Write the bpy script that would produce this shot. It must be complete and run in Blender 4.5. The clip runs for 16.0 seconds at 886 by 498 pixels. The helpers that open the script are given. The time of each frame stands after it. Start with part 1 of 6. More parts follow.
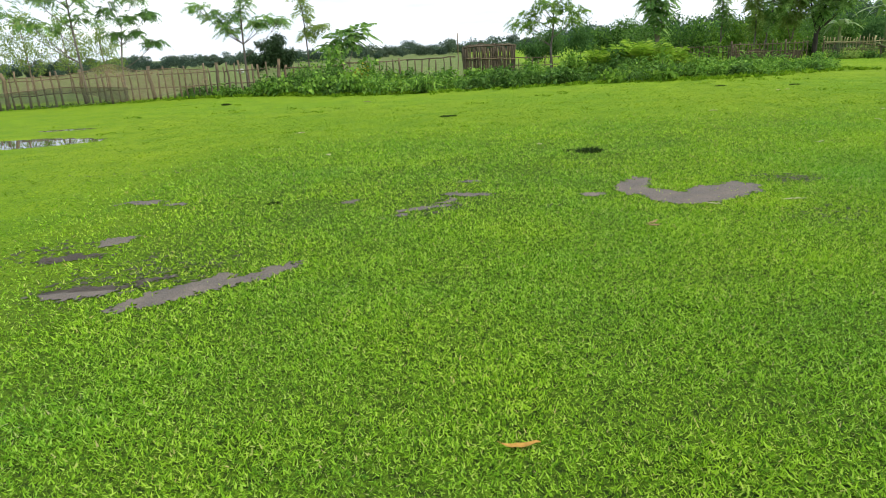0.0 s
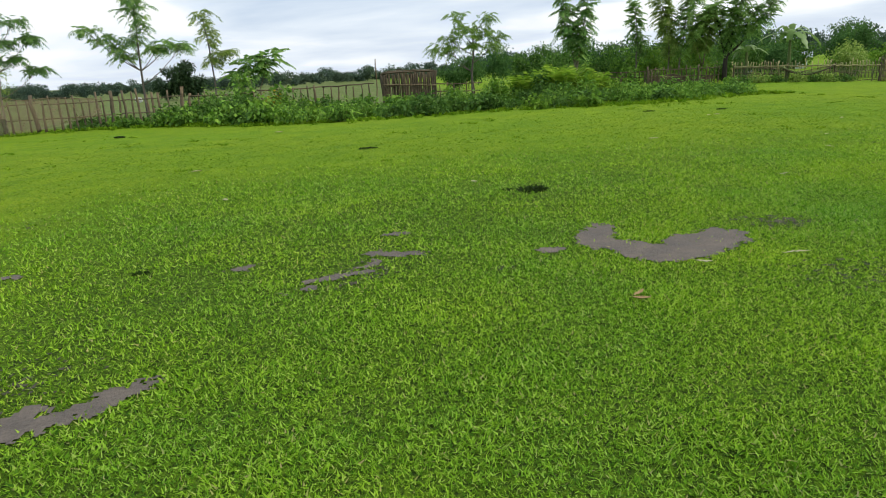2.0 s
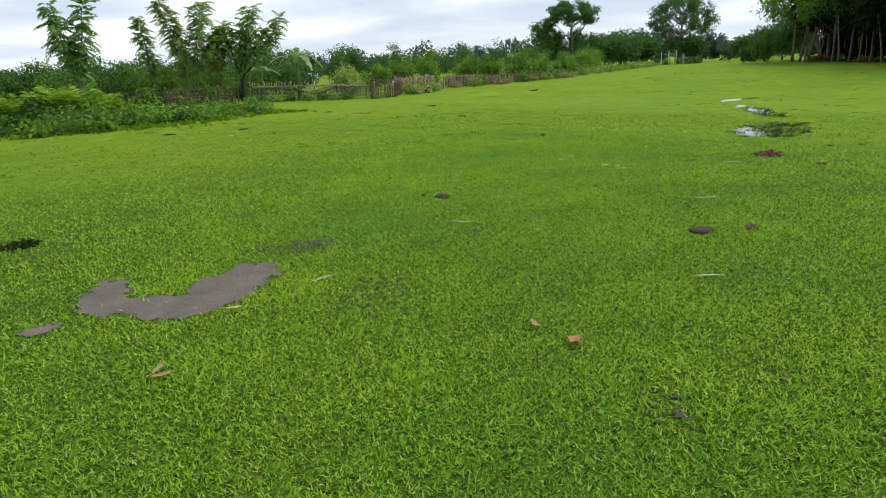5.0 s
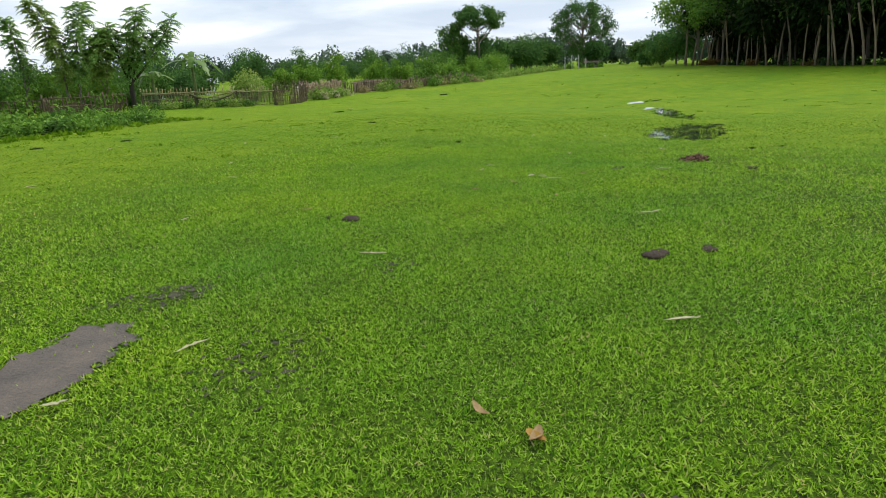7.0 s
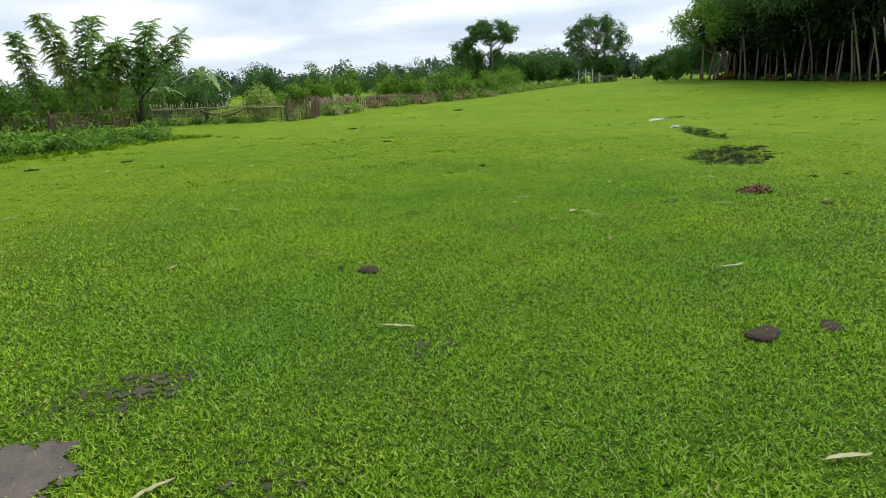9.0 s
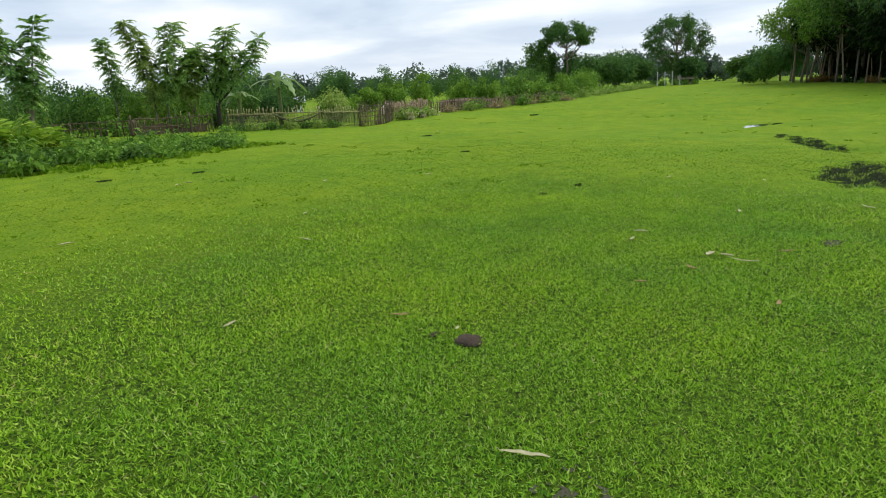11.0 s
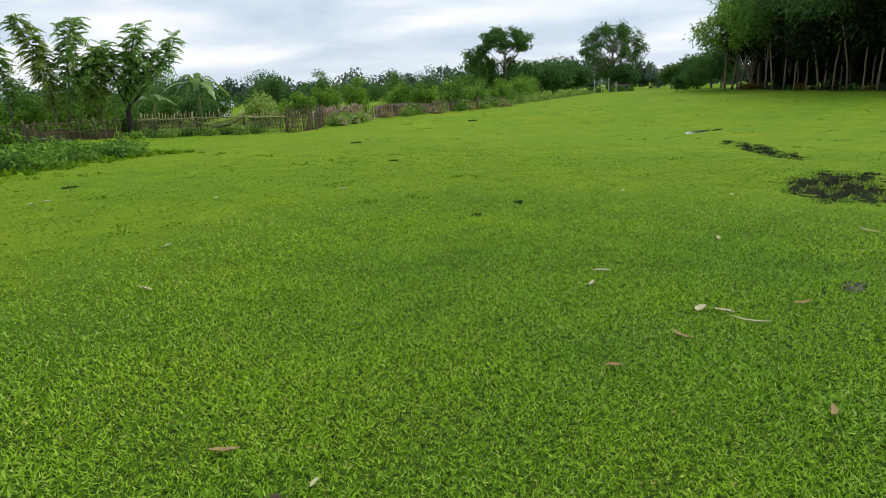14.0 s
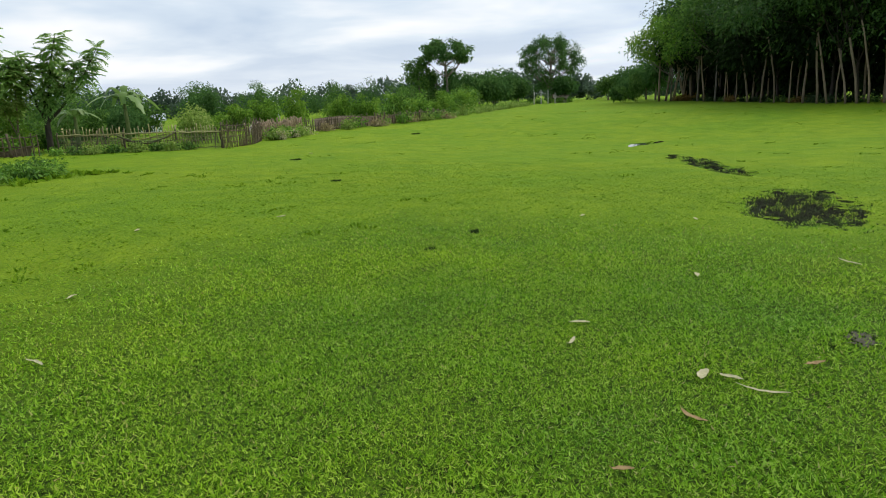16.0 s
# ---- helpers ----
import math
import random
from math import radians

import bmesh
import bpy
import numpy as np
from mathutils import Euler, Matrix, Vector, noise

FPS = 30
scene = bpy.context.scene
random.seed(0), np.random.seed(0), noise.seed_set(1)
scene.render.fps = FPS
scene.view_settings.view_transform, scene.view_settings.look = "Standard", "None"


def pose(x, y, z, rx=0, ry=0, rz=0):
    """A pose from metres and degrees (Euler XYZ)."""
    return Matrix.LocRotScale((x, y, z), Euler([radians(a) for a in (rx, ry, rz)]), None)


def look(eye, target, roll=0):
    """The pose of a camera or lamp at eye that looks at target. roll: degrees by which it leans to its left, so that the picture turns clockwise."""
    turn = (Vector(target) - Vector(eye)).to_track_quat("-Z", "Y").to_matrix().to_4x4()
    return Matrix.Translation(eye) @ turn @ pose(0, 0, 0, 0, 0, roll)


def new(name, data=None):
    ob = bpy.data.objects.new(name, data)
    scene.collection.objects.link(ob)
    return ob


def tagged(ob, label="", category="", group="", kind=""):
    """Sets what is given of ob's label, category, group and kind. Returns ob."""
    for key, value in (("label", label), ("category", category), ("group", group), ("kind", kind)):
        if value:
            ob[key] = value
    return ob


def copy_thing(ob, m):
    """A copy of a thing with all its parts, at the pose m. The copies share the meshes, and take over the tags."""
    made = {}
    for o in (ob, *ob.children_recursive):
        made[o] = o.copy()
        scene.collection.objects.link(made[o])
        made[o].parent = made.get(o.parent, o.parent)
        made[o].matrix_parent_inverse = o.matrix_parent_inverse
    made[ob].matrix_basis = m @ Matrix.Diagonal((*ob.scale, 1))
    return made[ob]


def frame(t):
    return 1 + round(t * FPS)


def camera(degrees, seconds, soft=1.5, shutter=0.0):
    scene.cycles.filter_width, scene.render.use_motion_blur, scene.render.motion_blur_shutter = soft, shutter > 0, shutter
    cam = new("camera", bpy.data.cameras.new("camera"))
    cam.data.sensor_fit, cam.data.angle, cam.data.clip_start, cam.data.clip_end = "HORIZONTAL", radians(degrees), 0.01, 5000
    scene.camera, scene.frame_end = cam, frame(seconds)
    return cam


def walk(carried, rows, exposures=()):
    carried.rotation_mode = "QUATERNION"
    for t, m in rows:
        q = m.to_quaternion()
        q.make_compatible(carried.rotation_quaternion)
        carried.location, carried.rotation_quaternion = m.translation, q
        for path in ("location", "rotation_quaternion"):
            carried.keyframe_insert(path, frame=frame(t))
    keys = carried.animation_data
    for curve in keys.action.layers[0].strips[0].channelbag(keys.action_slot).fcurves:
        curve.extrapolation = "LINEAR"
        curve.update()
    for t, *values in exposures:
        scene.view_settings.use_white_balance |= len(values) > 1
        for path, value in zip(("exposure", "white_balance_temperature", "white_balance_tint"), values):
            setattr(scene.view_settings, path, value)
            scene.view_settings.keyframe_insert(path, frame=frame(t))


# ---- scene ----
cam = camera(68.51, 16.0, soft=1.0)
# seconds, eye, yaw, pitch, roll
ROWS = [
    (0, -0.000, -0.000, 1.530, -0.70, -17.29, 2.72),
    (0.5, -0.008, 0.398, 1.532, -1.28, -15.47, 2.79),
    (1, -0.021, 0.721, 1.526, -1.68, -15.34, 2.80),
    (1.5, -0.014, 1.099, 1.522, -4.64, -15.32, 2.90),
    (2, 0.050, 1.432, 1.496, -7.63, -15.45, 2.92),
    (2.5, 0.139, 1.610, 1.512, -11.58, -15.05, 3.00),
    (3, 0.216, 1.717, 1.528, -18.97, -14.92, 2.96),
    (3.5, 0.280, 1.815, 1.519, -27.53, -15.01, 2.73),
    (4, 0.345, 1.845, 1.517, -34.37, -15.16, 2.70),
    (4.5, 0.404, 1.867, 1.518, -41.10, -15.30, 2.59),
    (5, 0.542, 1.910, 1.512, -46.65, -15.76, 2.50),
    (5.2, 0.619, 1.969, 1.519, -47.99, -15.94, 2.36),
    (7.3, 1.446, 2.714, 1.460, -54.74, -15.53, 2.70),
    (7.5, 1.524, 2.802, 1.468, -54.82, -15.35, 2.69),
    (8, 1.688, 2.955, 1.442, -54.71, -14.90, 2.76),
    (8.5, 1.921, 3.179, 1.518, -54.38, -15.00, 2.56),
    (9, 2.084, 3.361, 1.535, -53.44, -14.50, 2.68),
    (9.5, 2.298, 3.621, 1.550, -50.82, -14.53, 2.48),
    (9.7, 2.370, 3.720, 1.559, -48.92, -14.40, 2.49),
    (11.8, 3.167, 4.619, 1.680, -47.35, -14.00, 2.82),
    (12, 3.270, 4.670, 1.674, -47.63, -13.92, 2.82),
    (12.5, 3.568, 4.828, 1.602, -48.89, -13.99, 2.82),
    (13, 3.871, 4.957, 1.558, -51.70, -14.09, 2.79),
    (13.5, 4.198, 5.076, 1.551, -52.15, -13.96, 2.85),
    (14, 4.393, 5.281, 1.523, -52.50, -13.73, 2.50),
    (14.5, 4.486, 5.446, 1.589, -54.92, -13.67, 2.47),
    (15, 4.529, 5.556, 1.588, -57.40, -13.64, 2.53),
    (15.5, 4.695, 5.700, 1.582, -57.51, -13.76, 2.59),
    (16, 4.947, 5.793, 1.641, -57.59, -13.05, 2.55),
]
EXPOSURES = [(0.0, 0.36), (0.15, 0.31), (0.5, -0.11), (5.0, -0.06), (9.5, -0.03), (12.0, -0.11), (16.0, -0.17)]
walk(cam, [(t, pose(x, y, z, 90 + pitch, roll, yaw)) for t, x, y, z, yaw, pitch, roll in ROWS], EXPOSURES)

# ---------------------------------------------------------------- light
world = bpy.data.worlds.new("sky")
scene.world = world
world.use_nodes = True
SUN_AZ, SUN_EL = 112.0, 50.0     # degrees clockwise from +y, degrees up


def sky_nodes():
    nt = world.node_tree
    nt.nodes.clear()
    N, L = nt.nodes.new, nt.links.new
    out = N("ShaderNodeOutputWorld")
    bg = N("ShaderNodeBackground")
    sky = N("ShaderNodeTexSky")
    sky.sky_type, sky.sun_disc = "NISHITA", False
    sky.sun_elevation, sky.sun_rotation = radians(SUN_EL), radians(SUN_AZ)
    sky.dust_density = 3.0
    dim = N("ShaderNodeVectorMath")
    dim.operation = "SCALE"
    dim.inputs["Scale"].default_value = 0.11
    L(sky.outputs[0], dim.inputs[0])
    co = N("ShaderNodeTexCoord")
    sep = N("ShaderNodeSeparateXYZ")
    L(co.outputs["Generated"], sep.inputs[0])
    # cloud layer: the direction carried on to a flat deck
    up = N("ShaderNodeMath")
    up.operation = "MAXIMUM"
    up.inputs[1].default_value = 0.0
    L(sep.outputs[2], up.inputs[0])
    lift = N("ShaderNodeMath")
    lift.operation = "ADD"
    lift.inputs[1].default_value = 0.10
    L(up.outputs[0], lift.inputs[0])
    deck = N("ShaderNodeVectorMath")
    deck.operation = "DIVIDE"
    L(co.outputs["Generated"], deck.inputs[0])
    cmb = N("ShaderNodeCombineXYZ")
    for i in range(3):
        L(lift.outputs[0], cmb.inputs[i])
    L(cmb.outputs[0], deck.inputs[1])
    n1 = N("ShaderNodeTexNoise")
    n1.inputs["Scale"].default_value = 0.55
    n1.inputs["Detail"].default_value = 5.0
    n1.inputs["Roughness"].default_value = 0.5
    n1.inputs["Distortion"].default_value = 0.3
    L(deck.outputs[0], n1.inputs["Vector"])
    ramp = N("ShaderNodeValToRGB")
    e = ramp.color_ramp.elements
    e[0].position, e[0].color = 0.38, (0.47, 0.58, 0.73, 1)
    e[1].position, e[1].color = 0.64, (0.95, 0.96, 0.97, 1)
    m = ramp.color_ramp.elements.new(0.52)
    m.color = (0.66, 0.75, 0.85, 1)
    L(n1.outputs["Fac"], ramp.inputs[0])
    low = N("ShaderNodeMapRange")
    low.inputs["From Min"].default_value, low.inputs["From Max"].default_value = 0.0, 0.13
    low.inputs["To Min"].default_value, low.inputs["To Max"].default_value = 0.5, 0.0
    L(sep.outputs[2], low.inputs["Value"])
    rim = N("ShaderNodeMix")
    rim.data_type = "RGBA"
    L(low.outputs[0], rim.inputs["Factor"])
    L(ramp.outputs[0], rim.inputs["A"])
    rim.inputs["B"].default_value = (0.90, 0.93, 0.97, 1)
    # brighter veil round the hidden sun
    way = Vector((math.sin(radians(SUN_AZ)), math.cos(radians(SUN_AZ)), 0.45)).normalized()
    dot = N("ShaderNodeVectorMath")
    dot.operation = "DOT_PRODUCT"
    dot.inputs[1].default_value = way
    L(co.outputs["Generated"], dot.inputs[0])
    veil = N("ShaderNodeMapRange")
    veil.inputs["From Min"].default_value, veil.inputs["From Max"].default_value = 0.55, 1.0
    veil.inputs["To Min"].default_value, veil.inputs["To Max"].default_value = 1.3, 1.4
    L(dot.outputs["Value"], veil.inputs["Value"])
    lit = N("ShaderNodeVectorMath")
    lit.operation = "SCALE"
    L(rim.outputs["Result"], lit.inputs[0])
    L(veil.outputs[0], lit.inputs["Scale"])
    mix = N("ShaderNodeMix")
    mix.data_type = "RGBA"
    mix.inputs["Factor"].default_value = 0.9
    L(dim.outputs[0], mix.inputs["A"])
    L(lit.outputs[0], mix.inputs["B"])
    L(mix.outputs["Result"], bg.inputs["Color"])
    bg.inputs["Strength"].default_value = 1.0
    L(bg.outputs[0], out.inputs[0])


sky_nodes()
sun_data = bpy.data.lights.new("sun", "SUN")
sun_data.energy, sun_data.angle, sun_data.color = 2.55, radians(35), (1.0, 0.95, 0.86)
sun = new("sun", sun_data)
sun.matrix_world = look((40 * math.sin(radians(SUN_AZ)), 40 * math.cos(radians(SUN_AZ)), 40 * math.tan(radians(SUN_EL))), (0, 0, 0))


# ---------------------------------------------------------------- materials
def base_mat(name, rough=0.8):
    m = bpy.data.materials.new(name)
    m.use_nodes = True
    nt = m.node_tree
    b = nt.nodes["Principled BSDF"]
    b.inputs["Roughness"].default_value = rough
    return m, nt, b


def ramp_node(nt, fac, stops):
    r = nt.nodes.new("ShaderNodeValToRGB")
    e = r.color_ramp.elements
    e[0].position, e[0].color = stops[0][0], (*stops[0][1], 1)
    e[1].position, e[1].color = stops[-1][0], (*stops[-1][1], 1)
    for p, c in stops[1:-1]:
        e.new(p).color = (*c, 1)
    nt.links.new(fac, r.inputs[0])
    return r.outputs[0]


def noise_node(nt, vec, scale, detail=3.0, rough=0.55):
    n = nt.nodes.new("ShaderNodeTexNoise")
    n.inputs["Scale"].default_value = scale
    n.inputs["Detail"].default_value = detail
    n.inputs["Roughness"].default_value = rough
    if vec is not None:
        nt.links.new(vec, n.inputs["Vector"])
    return n.outputs["Fac"]


def mix_node(nt, fac, a, b, blend="MIX"):
    n = nt.nodes.new("ShaderNodeMix")
    n.data_type, n.blend_type = "RGBA", blend
    for key, v in (("Factor", fac), ("A", a), ("B", b)):
        if isinstance(v, (int, float)):
            n.inputs[key].default_value = v
        elif isinstance(v, tuple):
            n.inputs[key].default_value = (*v, 1)
        else:
            nt.links.new(v, n.inputs[key])
    return n.outputs["Result"]


def range_node(nt, v, a, b, c=0.0, d=1.0, smooth=True):
    n = nt.nodes.new("ShaderNodeMapRange")
    n.interpolation_type = "SMOOTHSTEP" if smooth else "LINEAR"
    for key, val in (("From Min", a), ("From Max", b), ("To Min", c), ("To Max", d)):
        n.inputs[key].default_value = val
    nt.links.new(v, n.inputs["Value"])
    return n.outputs["Result"]


def place_of(nt):
    return nt.nodes.new("ShaderNodeNewGeometry").outputs["Position"]


def bump_node(nt, b, height, dist, strength=1.0):
    n = nt.nodes.new("ShaderNodeBump")
    n.inputs["Distance"].default_value = dist
    n.inputs["Strength"].default_value = strength
    nt.links.new(height, n.inputs["Height"])
    nt.links.new(n.outputs[0], b.inputs["Normal"])


def leaf_mat(name, stops, patch=(0.6, (0.75, 0.8, 0.6), (1.15, 1.1, 1.0)), through_light=0.35, rough=0.6, gloss=0.15):
    """Foliage: each leaf its own shade, patches at a larger scale, light through the blade."""
    m, nt, b = base_mat(name, rough)
    geo = nt.nodes.new("ShaderNodeNewGeometry")
    col = ramp_node(nt, geo.outputs["Random Per Island"], stops)
    big = ramp_node(nt, noise_node(nt, geo.outputs["Position"], patch[0], 4.0), [(0.3, patch[1]), (0.7, patch[2])])
    col = mix_node(nt, 1.0, col, big, "MULTIPLY")
    nt.links.new(col, b.inputs["Base Color"])
    b.inputs["Specular IOR Level"].default_value = gloss
    tr = nt.nodes.new("ShaderNodeBsdfTranslucent")
    nt.links.new(col, tr.inputs["Color"])
    mx = nt.nodes.new("ShaderNodeMixShader")
    mx.inputs[0].default_value = through_light
    nt.links.new(b.outputs[0], mx.inputs[1])
    nt.links.new(tr.outputs[0], mx.inputs[2])
    nt.links.new(mx.outputs[0], nt.nodes["Material Output"].inputs[0])
    return m


def bark_mat(name, c1, c2, scale=9.0, rough=0.9, bump=0.01):
    m, nt, b = base_mat(name, rough)
    pos = place_of(nt)
    mp = nt.nodes.new("ShaderNodeMapping")
    mp.inputs["Scale"].default_value = (1, 1, 0.3)
    nt.links.new(pos, mp.inputs[0])
    n = noise_node(nt, mp.outputs[0], scale, 5.0, 0.65)
    rnd = nt.nodes.new("ShaderNodeObjectInfo").outputs["Random"]
    col = ramp_node(nt, n, [(0.3, c1), (0.7, c2)])
    col = mix_node(nt, 1.0, col, ramp_node(nt, rnd, [(0.0, (0.65, 0.65, 0.65)), (1.0, (1.2, 1.15, 1.1))]), "MULTIPLY")
    nt.links.new(col, b.inputs["Base Color"])
    bump_node(nt, b, n, bump)
    return m


def flat_mat(name, c1, c2, scale=4.0, rough=0.7, bump=0.0):
    m, nt, b = base_mat(name, rough)
    n = noise_node(nt, place_of(nt), scale, 5.0, 0.6)
    nt.links.new(ramp_node(nt, n, [(0.3, c1), (0.7, c2)]), b.inputs["Base Color"])
    if bump:
        bump_node(nt, b, n, bump)
    return m


def net_mat(name, col, cover):
    """Fine woven net: threads too thin to see one by one."""
    m, nt, b = base_mat(name, 0.9)
    n = noise_node(nt, place_of(nt), 3.0, 3.0)
    nt.links.new(mix_node(nt, n, tuple(c * 0.7 for c in col), tuple(min(1, c * 1.3) for c in col)), b.inputs["Base Color"])
    nt.links.new(range_node(nt, n, 0.3, 0.7, cover - 0.15, cover + 0.15), b.inputs["Alpha"])
    return m


def ground_mat():
    m, nt, b = base_mat("turf", 0.95)
    b.inputs["Specular IOR Level"].default_value = 0.1
    pos = place_of(nt)
    fine = noise_node(nt, pos, 30.0, 4.0, 0.75)
    mid = noise_node(nt, pos, 1.3, 5.0, 0.6)
    big = noise_node(nt, pos, 0.22, 4.0, 0.55)
    grass = ramp_node(nt, fine, [(0.30, (0.060, 0.118, 0.005)), (0.48, (0.155, 0.262, 0.010)), (0.70, (0.235, 0.348, 0.018))])
    grass = mix_node(nt, 1.0, grass, ramp_node(nt, mid, [(0.3, (0.72, 0.80, 0.75)), (0.7, (1.18, 1.10, 1.0))]), "MULTIPLY")
    grass = mix_node(nt, 1.0, grass, ramp_node(nt, big, [(0.35, (0.86, 0.94, 0.9)), (0.68, (1.12, 1.03, 1.0))]), "MULTIPLY")
    # dark thatch and soil where the sward is thick
    sp = nt.nodes.new("ShaderNodeSeparateXYZ")
    nt.links.new(pos, sp.inputs[0])
    thick = None
    for v in (range_node(nt, sp.outputs[0], -5.0, -1.5), range_node(nt, sp.outputs[0], 14.0, 10.0), range_node(nt, sp.outputs[1], 13.0, 8.5), range_node(nt, sp.outputs[1], -3.0, 0.6)):
        if thick is None:
            thick = v
        else:
            mm = nt.nodes.new("ShaderNodeMath")
            mm.operation = "MULTIPLY"
            nt.links.new(thick, mm.inputs[0])
            nt.links.new(v, mm.inputs[1])
            thick = mm.outputs[0]
    thatch = ramp_node(nt, fine, [(0.40, (0.020, 0.038, 0.005)), (0.56, (0.085, 0.155, 0.009)), (0.72, (0.165, 0.28, 0.016))])
    grass = mix_node(nt, thick, grass, thatch)
    # dry stubble field beyond the fence
    sep = nt.nodes.new("ShaderNodeSeparateXYZ")
    nt.links.new(pos, sep.inputs[0])
    far = range_node(nt, sep.outputs[1], 28.5, 31.0)
    near_x = range_node(nt, sep.outputs[0], 3.0, 9.0, 1.0, 0.0)
    both = nt.nodes.new("ShaderNodeMath")
    both.operation = "MULTIPLY"
    nt.links.new(far, both.inputs[0])
    nt.links.new(near_x, both.inputs[1])
    straw = ramp_node(nt, noise_node(nt, pos, 0.6, 5.0, 0.7), [(0.3, (0.075, 0.135, 0.025)), (0.65, (0.155, 0.172, 0.06))])
    nt.links.new(mix_node(nt, both.outputs[0], grass, straw), b.inputs["Base Color"])
    bump_node(nt, b, fine, 0.03)
    return m


def mud_mat(name, c1, c2, wet):
    m, nt, b = base_mat(name, 0.6)
    pos = place_of(nt)
    n = noise_node(nt, pos, 5.0, 6.0, 0.65)
    f = noise_node(nt, pos, 45.0, 4.0, 0.7)
    col = ramp_node(nt, n, [(0.3, c1), (0.7, c2)])
    col = mix_node(nt, 0.5, col, ramp_node(nt, f, [(0.3, (0.6, 0.6, 0.6)), (0.7, (1.2, 1.2, 1.2))]), "MULTIPLY")
    nt.links.new(col, b.inputs["Base Color"])
    nt.links.new(range_node(nt, n, 0.3, 0.7, wet, 0.95), b.inputs["Roughness"])
    b.inputs["Specular IOR Level"].default_value = 0.2
    bump_node(nt, b, f, 0.012)
    return m


def water_mat():
    m, nt, b = base_mat("puddle_water", 0.015)
    b.inputs["Base Color"].default_value = (0.03, 0.028, 0.02, 1)
    b.inputs["Specular IOR Level"].default_value = 0.8
    bump_node(nt, b, noise_node(nt, place_of(nt), 6.0, 2.0), 0.0001)
    return m


